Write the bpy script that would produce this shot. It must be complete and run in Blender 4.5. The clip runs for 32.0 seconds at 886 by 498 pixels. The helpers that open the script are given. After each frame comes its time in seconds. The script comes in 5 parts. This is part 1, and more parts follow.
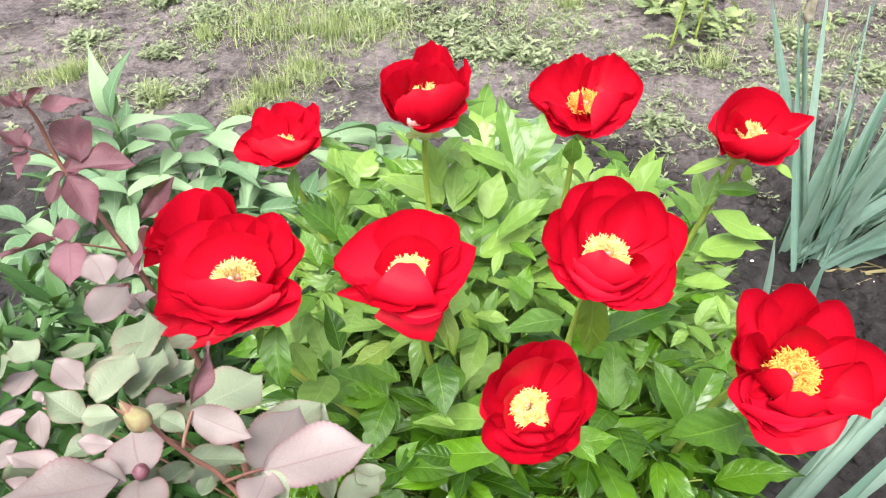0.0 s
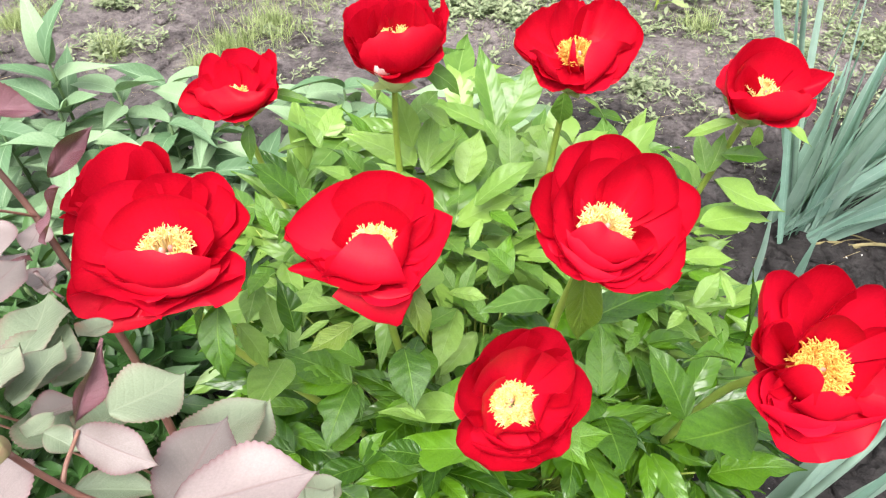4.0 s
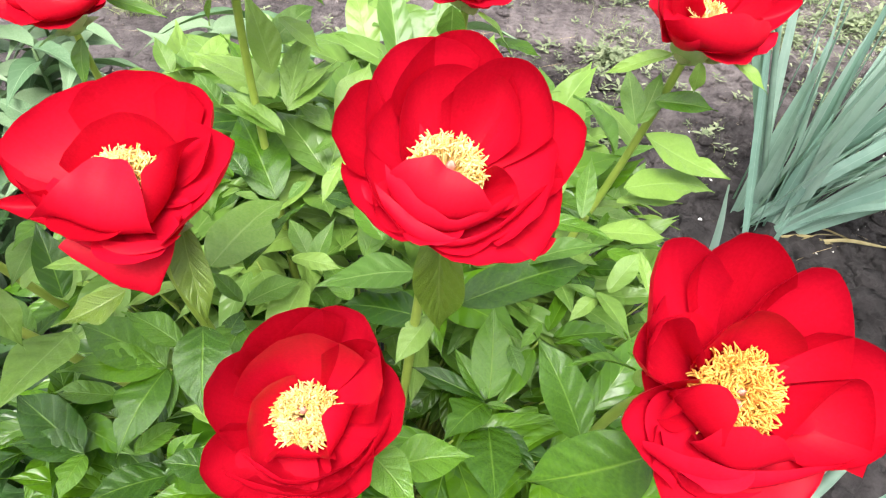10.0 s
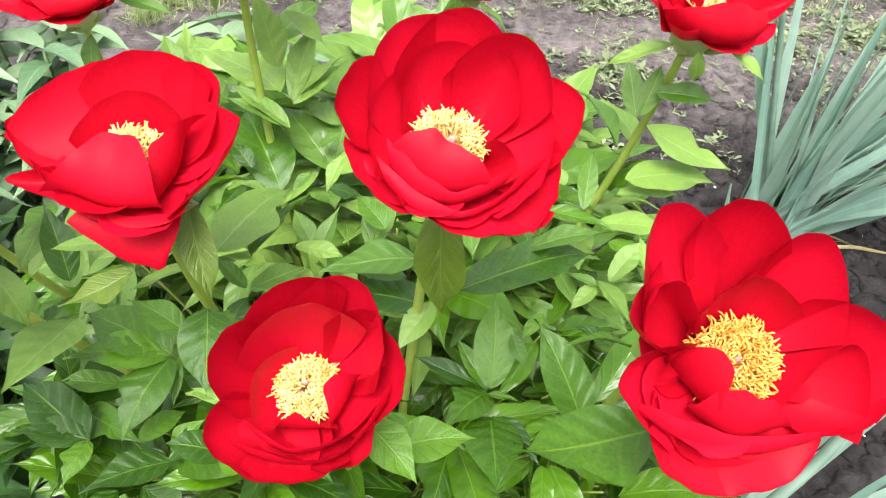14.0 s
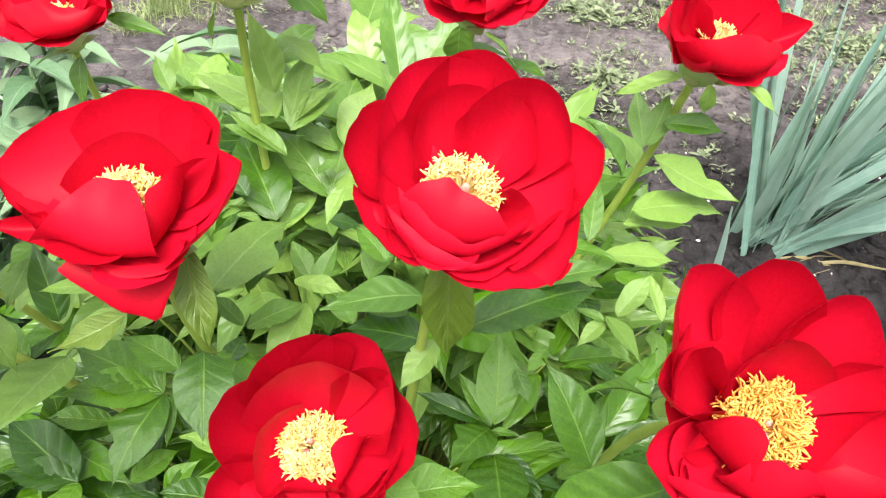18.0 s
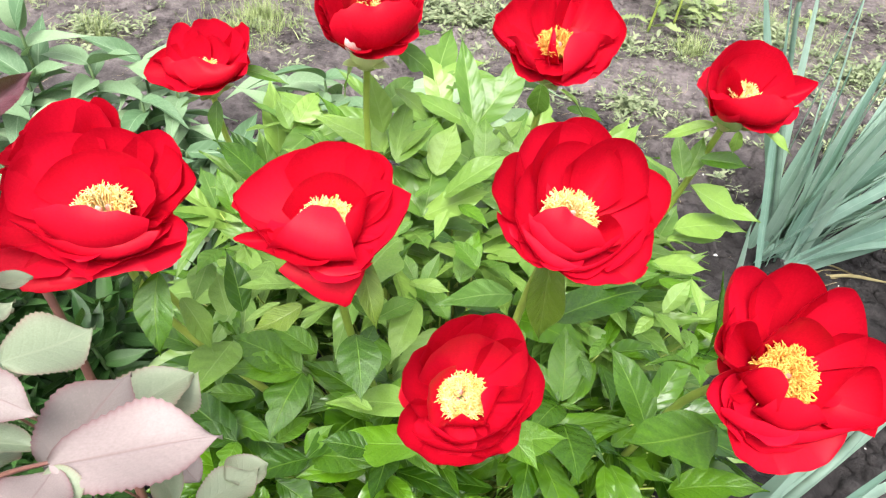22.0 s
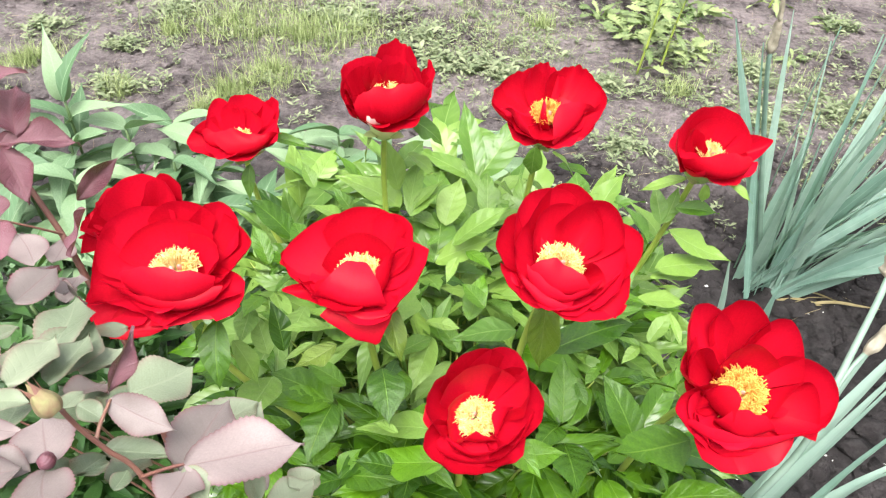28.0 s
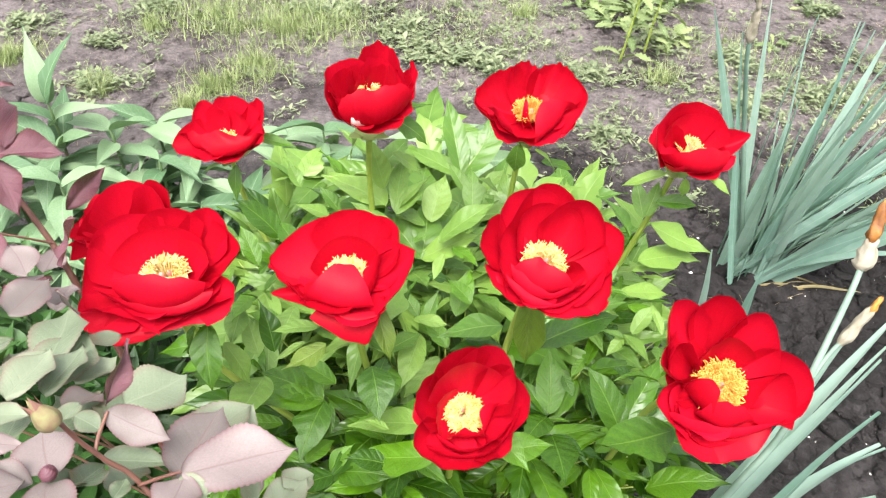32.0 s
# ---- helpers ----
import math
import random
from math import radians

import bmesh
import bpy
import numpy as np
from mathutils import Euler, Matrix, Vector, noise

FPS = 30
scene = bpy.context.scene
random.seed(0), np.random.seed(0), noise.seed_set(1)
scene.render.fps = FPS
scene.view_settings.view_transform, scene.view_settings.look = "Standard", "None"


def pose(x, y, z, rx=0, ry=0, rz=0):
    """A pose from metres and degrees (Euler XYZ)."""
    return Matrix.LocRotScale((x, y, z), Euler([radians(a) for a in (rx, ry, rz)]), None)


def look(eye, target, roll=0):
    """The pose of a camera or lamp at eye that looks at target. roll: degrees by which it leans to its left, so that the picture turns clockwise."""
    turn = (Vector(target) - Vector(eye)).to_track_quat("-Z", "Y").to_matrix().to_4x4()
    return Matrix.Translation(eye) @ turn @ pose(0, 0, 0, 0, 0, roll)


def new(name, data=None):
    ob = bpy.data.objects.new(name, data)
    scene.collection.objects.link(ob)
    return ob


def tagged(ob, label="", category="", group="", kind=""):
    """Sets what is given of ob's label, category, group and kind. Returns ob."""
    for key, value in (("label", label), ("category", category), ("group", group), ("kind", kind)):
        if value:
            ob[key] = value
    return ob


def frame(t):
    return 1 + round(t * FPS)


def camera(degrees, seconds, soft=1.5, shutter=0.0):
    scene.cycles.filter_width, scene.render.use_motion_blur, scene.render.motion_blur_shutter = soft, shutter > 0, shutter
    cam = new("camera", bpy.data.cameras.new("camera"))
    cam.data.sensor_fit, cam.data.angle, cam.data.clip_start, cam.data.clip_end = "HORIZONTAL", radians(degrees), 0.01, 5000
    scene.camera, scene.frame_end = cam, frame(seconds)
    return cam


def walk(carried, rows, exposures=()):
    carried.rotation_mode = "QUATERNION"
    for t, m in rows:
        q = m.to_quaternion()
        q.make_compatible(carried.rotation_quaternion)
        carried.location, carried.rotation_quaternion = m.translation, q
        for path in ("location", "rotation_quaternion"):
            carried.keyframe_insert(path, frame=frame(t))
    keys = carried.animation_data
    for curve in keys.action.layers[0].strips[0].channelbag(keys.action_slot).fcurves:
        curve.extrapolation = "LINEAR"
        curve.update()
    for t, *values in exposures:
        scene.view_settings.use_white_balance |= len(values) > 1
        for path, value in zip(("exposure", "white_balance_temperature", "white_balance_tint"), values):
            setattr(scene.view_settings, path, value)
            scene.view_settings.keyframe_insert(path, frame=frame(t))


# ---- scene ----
cam = camera(61.3, 32.0, soft=1.2)
PATH = [
    (0, (0.0, 0.0, 1.1), (-0.087, 1.48, -0.242), -1.6),
    (0.5, (0.004, 0.006, 1.095), (-0.092, 1.469, -0.266), -1.0),
    (1, (0.01, 0.015, 1.089), (-0.047, 1.479, -0.272), 0.6),
    (1.5, (0.006, 0.02, 1.084), (-0.064, 1.468, -0.294), 0.1),
    (2, (0.003, 0.023, 1.074), (-0.065, 1.43, -0.346), 0.1),
    (2.5, (-0.006, 0.013, 1.068), (-0.074, 1.443, -0.328), 1.7),
    (4.5, (0.002, 0.077, 1.031), (0.001, 1.494, -0.38), 1.0),
    (5, (0.007, 0.081, 1.014), (0.025, 1.502, -0.393), 1.9),
    (5.5, (0.015, 0.1, 1.0), (0.087, 1.515, -0.411), 2.7),
    (6, (0.032, 0.114, 0.991), (0.129, 1.538, -0.411), 2.8),
    (6.5, (0.042, 0.123, 0.983), (0.141, 1.572, -0.392), 4.2),
    (7, (0.058, 0.136, 0.974), (0.135, 1.598, -0.389), 4.5),
    (7.5, (0.075, 0.142, 0.969), (0.136, 1.586, -0.414), 4.2),
    (8, (0.086, 0.144, 0.965), (0.163, 1.586, -0.419), 4.7),
    (8.5, (0.092, 0.153, 0.949), (0.175, 1.553, -0.477), 5.7),
    (9, (0.091, 0.156, 0.945), (0.162, 1.549, -0.488), 5.8),
    (9.5, (0.092, 0.16, 0.937), (0.133, 1.544, -0.506), 5.3),
    (10, (0.092, 0.161, 0.932), (0.126, 1.547, -0.509), 5.6),
    (10.5, (0.091, 0.162, 0.928), (0.125, 1.552, -0.509), 5.7),
    (11, (0.093, 0.158, 0.927), (0.12, 1.546, -0.512), 5.3),
    (11.5, (0.095, 0.154, 0.927), (0.111, 1.545, -0.511), 4.6),
    (12, (0.095, 0.154, 0.923), (0.112, 1.551, -0.507), 5.2),
    (12.5, (0.094, 0.149, 0.921), (0.109, 1.559, -0.497), 5.7),
    (13, (0.093, 0.145, 0.922), (0.1, 1.569, -0.482), 5.5),
    (13.5, (0.097, 0.144, 0.923), (0.111, 1.56, -0.49), 5.1),
    (15.5, (0.088, 0.151, 0.922), (0.112, 1.577, -0.48), 5.6),
    (16, (0.092, 0.169, 0.922), (0.115, 1.623, -0.451), 4.5),
    (16.5, (0.095, 0.18, 0.917), (0.112, 1.653, -0.435), 3.9),
    (17, (0.095, 0.175, 0.919), (0.12, 1.642, -0.441), 4.1),
    (17.5, (0.091, 0.176, 0.919), (0.135, 1.605, -0.479), 5.2),
    (18, (0.083, 0.169, 0.926), (0.133, 1.593, -0.478), 6.2),
    (18.5, (0.077, 0.16, 0.928), (0.11, 1.581, -0.48), 6.2),
    (19, (0.073, 0.152, 0.934), (0.1, 1.573, -0.473), 6.5),
    (19.5, (0.068, 0.14, 0.945), (0.104, 1.555, -0.468), 6.7),
    (20, (0.06, 0.123, 0.957), (0.063, 1.552, -0.442), 6.5),
    (20.5, (0.057, 0.111, 0.966), (0.087, 1.529, -0.445), 7.2),
    (21, (0.047, 0.097, 0.982), (0.056, 1.526, -0.417), 6.5),
    (21.5, (0.031, 0.082, 0.994), (0.056, 1.517, -0.399), 6.8),
    (22, (0.017, 0.068, 1.011), (0.043, 1.519, -0.365), 5.8),
    (22.5, (0.013, 0.064, 1.017), (0.094, 1.533, -0.338), 7.3),
    (23, (0.006, 0.059, 1.03), (0.066, 1.533, -0.32), 6.7),
    (23.5, (0.0, 0.044, 1.043), (0.04, 1.523, -0.303), 6.4),
    (24, (-0.003, 0.038, 1.049), (0.008, 1.536, -0.276), 6.3),
    (24.5, (-0.003, 0.039, 1.054), (0.011, 1.537, -0.27), 5.9),
    (25, (-0.001, 0.035, 1.059), (-0.013, 1.547, -0.25), 5.2),
    (25.5, (0.0, 0.028, 1.062), (0.002, 1.539, -0.248), 5.6),
    (27.5, (0.005, 0.007, 1.076), (0.005, 1.527, -0.225), 4.5),
    (28, (0.007, 0.005, 1.082), (0.021, 1.516, -0.228), 4.0),
    (28.5, (0.007, 0.0, 1.085), (0.022, 1.51, -0.227), 4.1),
    (29, (0.009, -0.003, 1.089), (0.019, 1.509, -0.22), 3.3),
    (29.5, (0.008, -0.004, 1.091), (0.018, 1.513, -0.212), 3.6),
    (30, (0.009, -0.005, 1.094), (0.031, 1.511, -0.211), 3.6),
    (30.5, (0.008, -0.004, 1.096), (0.026, 1.523, -0.196), 3.1),
    (31, (0.009, -0.002, 1.1), (0.039, 1.527, -0.189), 3.5),
    (31.5, (0.008, -0.003, 1.104), (0.075, 1.51, -0.202), 4.8),
    (32, (0.008, 0.003, 1.097), (0.056, 1.493, -0.236), 3.7),
]
walk(cam, [(t, look(eye, target, roll)) for t, eye, target, roll in PATH])

# ---- light: bright overcast sky, sun behind thin cloud ----
SUN_ELEVATION, SUN_TURN = 66.0, 195.0
world = bpy.data.worlds.new("overcast_sky")
scene.world = world
world.use_nodes = True
wn, wl = world.node_tree.nodes, world.node_tree.links
sky = wn.new("ShaderNodeTexSky")
sky.sky_type = "NISHITA"
sky.sun_disc = False
sky.sun_elevation = radians(SUN_ELEVATION)
sky.sun_rotation = radians(SUN_TURN)
sky.air_density, sky.dust_density, sky.ozone_density = 1.0, 5.0, 1.0
pale = wn.new("ShaderNodeHueSaturation")
pale.inputs["Saturation"].default_value = 0.22
wl.new(sky.outputs[0], pale.inputs["Color"])
wl.new(pale.outputs[0], wn["Background"].inputs["Color"])
wn["Background"].inputs["Strength"].default_value = 0.135
sun = new("sun", bpy.data.lights.new("sun", "SUN"))
sun.data.energy, sun.data.angle, sun.data.color = 1.45, radians(32), (1.0, 0.97, 0.93)
sun.matrix_basis = Matrix.Rotation(radians(-SUN_TURN), 4, "Z") @ Matrix.Rotation(radians(SUN_ELEVATION - 90), 4, "X")
scene.view_settings.exposure = 1.9


# ---- materials ----
def shader(name):
    mat = bpy.data.materials.new(name)
    mat.use_nodes = True
    nodes, links = mat.node_tree.nodes, mat.node_tree.links
    return mat, nodes, links, nodes["Principled BSDF"]


def add(nodes, kind, **values):
    node = nodes.new(kind)
    for key, value in values.items():
        node.inputs[key].default_value = value
    return node


def math_node(nodes, links, op, a, b=0.0, c=0.0):
    node = nodes.new("ShaderNodeMath")
    node.operation = op
    for slot, value in enumerate((a, b, c)):
        if isinstance(value, (int, float)):
            node.inputs[slot].default_value = value
        else:
            links.new(value, node.inputs[slot])
    return node.outputs[0]


def ramp(nodes, links, factor, *stops):
    node = nodes.new("ShaderNodeValToRGB")
    band = node.color_ramp
    while len(band.elements) < len(stops):
        band.elements.new(0.5)
    for element, (at, colour) in zip(band.elements, stops):
        element.position, element.color = at, (*colour, 1)
    links.new(factor, node.inputs[0])
    return node.outputs[0]


def blend(nodes, links, factor, a, b, kind="MIX"):
    node = nodes.new("ShaderNodeMix")
    node.data_type, node.blend_type = "RGBA", kind
    for slot, value in ((0, factor), (6, a), (7, b)):
        if isinstance(value, (int, float)):
            node.inputs[slot].default_value = value
        elif isinstance(value, tuple):
            node.inputs[slot].default_value = (*value, 1)
        else:
            links.new(value, node.inputs[slot])
    return node.outputs[2]


def chance(nodes, links):
    """A random number for every object, and for every island of a joined mesh."""
    info, geo = nodes.new("ShaderNodeObjectInfo"), nodes.new("ShaderNodeNewGeometry")
    return math_node(nodes, links, "FRACT", math_node(nodes, links, "ADD", info.outputs["Random"], geo.outputs["Random Per Island"]))


def translucent(nodes, links, bsdf, colour, share):
    thin = nodes.new("ShaderNodeBsdfTranslucent")
    both = nodes.new("ShaderNodeMixShader")
    links.new(colour, thin.inputs["Color"])
    both.inputs[0].default_value = share
    links.new(bsdf.outputs[0], both.inputs[1])
    links.new(thin.outputs[0], both.inputs[2])
    links.new(both.outputs[0], nodes["Material Output"].inputs["Surface"])


def leaf_material(name, dark, light, vein, rough=0.38, veins=9.0, depth=0.35, share=0.22, edge=None, sharp=1.0, gloss=0.34):
    """Leaf skin: midrib and side veins from the leaf's own length and width, tint that varies leaf by leaf."""
    mat, n, l, bsdf = shader(name)
    uv = n.new("ShaderNodeUVMap")
    uv.uv_map = "leaf"
    split = n.new("ShaderNodeSeparateXYZ")
    l.new(uv.outputs[0], split.inputs[0])
    across = math_node(n, l, "ABSOLUTE", math_node(n, l, "MULTIPLY_ADD", split.outputs[0], 2.0, -1.0))
    rnd = chance(n, l)
    place = n.new("ShaderNodeTexCoord")
    spots = add(n, "ShaderNodeTexNoise", Scale=45.0, Detail=3.0)
    l.new(place.outputs["Object"], spots.inputs["Vector"])
    tone = math_node(n, l, "MULTIPLY_ADD", spots.outputs[0], 0.6, math_node(n, l, "MULTIPLY_ADD", rnd, 0.9, -0.3))
    skin = ramp(n, l, tone, (0.1, dark), (0.9, light))
    wave = math_node(n, l, "SINE", math_node(n, l, "MULTIPLY", math_node(n, l, "SUBTRACT", split.outputs[1], math_node(n, l, "MULTIPLY", math_node(n, l, "POWER", across, 0.8), 0.26)), veins * 6.283))
    side = math_node(n, l, "POWER", math_node(n, l, "MULTIPLY_ADD", wave, 0.5, 0.5), 7.0)
    rib = math_node(n, l, "SUBTRACT", 1.0, math_node(n, l, "MULTIPLY", across, 16.0))
    rib.node.use_clamp = True
    lines = math_node(n, l, "MAXIMUM", rib, math_node(n, l, "MULTIPLY", side, 0.55 * sharp))
    pale = math_node(n, l, "MAXIMUM", math_node(n, l, "MULTIPLY", rib, 0.6), math_node(n, l, "MULTIPLY", side, 0.10 * sharp))
    colour = blend(n, l, pale, skin, vein)
    if edge:
        rim = math_node(n, l, "POWER", across, 9.0)
        colour = blend(n, l, math_node(n, l, "MULTIPLY", rim, 0.8), colour, edge)
    l.new(colour, bsdf.inputs["Base Color"])
    bsdf.inputs["Roughness"].default_value = rough
    bsdf.inputs["Specular IOR Level"].default_value = gloss
    bump = add(n, "ShaderNodeBump", Strength=depth, Distance=0.0015)
    net = add(n, "ShaderNodeTexNoise", Scale=190.0, Detail=3.0)
    l.new(place.outputs["Object"], net.inputs["Vector"])
    skin_height = math_node(n, l, "MULTIPLY_ADD", net.outputs[0], 0.7, math_node(n, l, "MULTIPLY", spots.outputs[0], 0.6))
    l.new(math_node(n, l, "SUBTRACT", skin_height, lines), bump.inputs["Height"])
    l.new(bump.outputs[0], bsdf.inputs["Normal"])
    warm = blend(n, l, 0.4, colour, (0.2, 0.36, 0.03))
    translucent(n, l, bsdf, warm, share)
    return mat


def plain_material(name, dark, light, rough=0.6, scale=60.0, bump_depth=0.3, share=0.0, sheen=0.0):
    mat, n, l, bsdf = shader(name)
    place = n.new("ShaderNodeTexCoord")
    grain = add(n, "ShaderNodeTexNoise", Scale=scale, Detail=5.0)
    l.new(place.outputs["Object"], grain.inputs["Vector"])
    tone = math_node(n, l, "MULTIPLY_ADD", chance(n, l), 0.4, math_node(n, l, "SUBTRACT", grain.outputs[0], 0.2))
    colour = ramp(n, l, tone, (0.2, dark), (0.8, light))
    l.new(colour, bsdf.inputs["Base Color"])
    bsdf.inputs["Roughness"].default_value = rough
    bsdf.inputs["Sheen Weight"].default_value = sheen
    bump = add(n, "ShaderNodeBump", Strength=bump_depth, Distance=0.002)
    l.new(grain.outputs[0], bump.inputs["Height"])
    l.new(bump.outputs[0], bsdf.inputs["Normal"])
    if share:
        translucent(n, l, bsdf, colour, share)
    return mat


def petal_material(name, deep, bright):
    mat, n, l, bsdf = shader(name)
    uv = n.new("ShaderNodeUVMap")
    uv.uv_map = "leaf"
    mapping = add(n, "ShaderNodeMapping", Scale=(30.0, 2.5, 1.0))
    l.new(uv.outputs[0], mapping.inputs["Vector"])
    streak = add(n, "ShaderNodeTexNoise", Scale=1.0, Detail=4.0)
    l.new(mapping.outputs[0], streak.inputs["Vector"])
    cloud = add(n, "ShaderNodeTexNoise", Scale=30.0, Detail=2.0)
    tone = math_node(n, l, "MULTIPLY_ADD", cloud.outputs[0], 0.35, math_node(n, l, "MULTIPLY_ADD", streak.outputs[0], 0.25, math_node(n, l, "MULTIPLY_ADD", chance(n, l), 0.3, 0.05)))
    colour = ramp(n, l, tone, (0.25, deep), (0.75, bright))
    l.new(colour, bsdf.inputs["Base Color"])
    bsdf.inputs["Roughness"].default_value = 0.42
    bsdf.inputs["Specular IOR Level"].default_value = 0.07
    bump = add(n, "ShaderNodeBump", Strength=0.04, Distance=0.001)
    l.new(streak.outputs[0], bump.inputs["Height"])
    l.new(bump.outputs[0], bsdf.inputs["Normal"])
    translucent(n, l, bsdf, colour, 0.27)
    return mat


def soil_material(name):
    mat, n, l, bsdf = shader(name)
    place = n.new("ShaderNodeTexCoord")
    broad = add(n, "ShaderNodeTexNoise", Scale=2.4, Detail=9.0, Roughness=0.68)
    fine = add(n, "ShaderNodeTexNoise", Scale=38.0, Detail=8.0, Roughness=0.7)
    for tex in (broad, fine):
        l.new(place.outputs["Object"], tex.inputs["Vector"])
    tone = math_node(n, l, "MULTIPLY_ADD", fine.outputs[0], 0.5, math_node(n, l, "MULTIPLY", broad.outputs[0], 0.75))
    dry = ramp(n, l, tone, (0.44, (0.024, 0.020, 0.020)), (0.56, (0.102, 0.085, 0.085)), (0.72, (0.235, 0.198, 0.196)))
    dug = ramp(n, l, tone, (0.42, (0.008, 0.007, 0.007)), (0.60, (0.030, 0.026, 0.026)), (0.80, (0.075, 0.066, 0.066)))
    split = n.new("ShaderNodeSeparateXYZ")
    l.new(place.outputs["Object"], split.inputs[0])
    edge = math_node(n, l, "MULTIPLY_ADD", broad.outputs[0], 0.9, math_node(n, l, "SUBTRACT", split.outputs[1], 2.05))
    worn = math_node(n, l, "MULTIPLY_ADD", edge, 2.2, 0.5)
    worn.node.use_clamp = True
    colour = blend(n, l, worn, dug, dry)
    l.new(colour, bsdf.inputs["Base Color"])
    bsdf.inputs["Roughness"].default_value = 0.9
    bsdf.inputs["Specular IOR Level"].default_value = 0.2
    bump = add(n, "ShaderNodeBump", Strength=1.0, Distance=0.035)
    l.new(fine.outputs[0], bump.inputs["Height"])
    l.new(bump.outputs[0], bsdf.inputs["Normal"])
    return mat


M_PETAL = petal_material("red_petal", (0.35, 0.0016, 0.009), (0.56, 0.0048, 0.024))
M_WHITE_PETAL = petal_material("white_streaked_petal", (0.60, 0.05, 0.08), (0.85, 0.80, 0.72))
M_STAMEN = plain_material("yellow_stamen", (0.66, 0.40, 0.06), (0.86, 0.74, 0.36), 0.6, 200.0, 0.1, 0.15)
M_GOLD = plain_material("golden_stamen", (0.66, 0.24, 0.02), (0.88, 0.55, 0.13), 0.6, 200.0, 0.1, 0.15)
M_CARPEL = plain_material("pink_carpel", (0.55, 0.15, 0.12), (0.8, 0.5, 0.4), 0.6, 120.0)
M_SEPAL = plain_material("pale_sepal", (0.22, 0.33, 0.08), (0.45, 0.5, 0.2), 0.45, 50.0, 0.1, 0.15)
M_STEM = plain_material("green_stem", (0.18, 0.26, 0.035), (0.31, 0.38, 0.07), 0.45, 40.0, 0.1)
M_LEAF = leaf_material("peony_leaf", (0.018, 0.064, 0.002), (0.084, 0.200, 0.007), (0.16, 0.29, 0.03), 0.26, veins=6.0, depth=0.32, share=0.26, sharp=0.9, gloss=0.5)
M_LEAF_PALE = leaf_material("pale_peony_leaf", (0.066, 0.150, 0.018), (0.180, 0.295, 0.055), (0.25, 0.37, 0.11), 0.34, veins=6.0, depth=0.25, share=0.26, sharp=0.8, gloss=0.4)
M_BRACT = leaf_material("peony_bract", (0.070, 0.125, 0.010), (0.150, 0.225, 0.025), (0.24, 0.31, 0.09), 0.28, veins=7.0, depth=0.45, share=0.25, gloss=0.55)
M_ROSE = leaf_material("rose_leaf", (0.125, 0.104, 0.098), (0.23, 0.182, 0.178), (0.13, 0.08, 0.08), 0.40, 8.0, 0.2, 0.12, (0.11, 0.035, 0.045), 0.5)
M_ROSE_GREEN = leaf_material("green_rose_leaf", (0.095, 0.128, 0.076), (0.205, 0.236, 0.158), (0.22, 0.25, 0.17), 0.38, 8.0, 0.2, 0.12, (0.15, 0.085, 0.075))
M_ROSE_RED = leaf_material("young_rose_leaf", (0.058, 0.014, 0.022), (0.165, 0.070, 0.090), (0.10, 0.035, 0.04), 0.36, 8.0, 0.35, 0.15, (0.07, 0.012, 0.018))
M_CANE = plain_material("rose_cane", (0.11, 0.045, 0.035), (0.22, 0.11, 0.075), 0.5, 50.0, 0.15)
M_BUD = plain_material("rose_bud_skin", (0.15, 0.090, 0.05), (0.18, 0.195, 0.075), 0.8, 260.0, 0.3)
M_IRIS = leaf_material("iris_blade", (0.165, 0.28, 0.23), (0.335, 0.455, 0.39), (0.40, 0.52, 0.43), 0.5, 0.2, 0.2, 0.30, None, 0.2)
M_STALK = plain_material("iris_stalk_skin", (0.10, 0.17, 0.125), (0.19, 0.275, 0.215), 0.6, 40.0, 0.1)
M_DRY = plain_material("dry_straw", (0.35, 0.25, 0.11), (0.6, 0.5, 0.3), 0.8, 60.0)
M_STRAW_LEAF = plain_material("withered_iris_leaf", (0.22, 0.17, 0.07), (0.40, 0.34, 0.17), 0.8, 60.0)
M_SPATHE = plain_material("papery_spathe", (0.28, 0.25, 0.18), (0.50, 0.46, 0.37), 0.8, 120.0, 0.5, 0.3)
M_WILTED = plain_material("wilted_orange_flower", (0.15, 0.05, 0.01), (0.40, 0.18, 0.02), 0.6, 160.0, 0.6)
M_PHLOX = leaf_material("phlox_leaf", (0.068, 0.135, 0.062), (0.205, 0.295, 0.165), (0.25, 0.34, 0.21), 0.55, 7.0, 0.2, 0.16)
M_SHOOT = plain_material("leafy_shoot_stem", (0.06, 0.11, 0.04), (0.12, 0.18, 0.07), 0.5, 40.0, 0.1)
M_NARROW = leaf_material("narrow_leaf", (0.012, 0.044, 0.008), (0.045, 0.108, 0.026), (0.08, 0.15, 0.045), 0.42, 10.0, 0.2, 0.15)
M_GRASS = plain_material("grass_blade", (0.12, 0.175, 0.045), (0.36, 0.41, 0.19), 0.7, 20.0, 0.0, 0.2)
M_WEED = leaf_material("weed_leaf", (0.115, 0.148, 0.075), (0.26, 0.29, 0.170), (0.26, 0.30, 0.17), 0.6, 5.0, 0.2, 0.2)
M_JAG = leaf_material("jagged_weed_leaf", (0.095, 0.142, 0.050), (0.25, 0.305, 0.125), (0.30, 0.35, 0.18), 0.55, 5.0, 0.2, 0.2)
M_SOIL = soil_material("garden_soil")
M_CLOD = plain_material("soil_clod", (0.03, 0.025, 0.023), (0.11, 0.092, 0.085), 0.95, 90.0, 0.6)
M_BIT = plain_material("pale_bits", (0.4, 0.38, 0.35), (0.7, 0.68, 0.65), 0.9, 90.0)


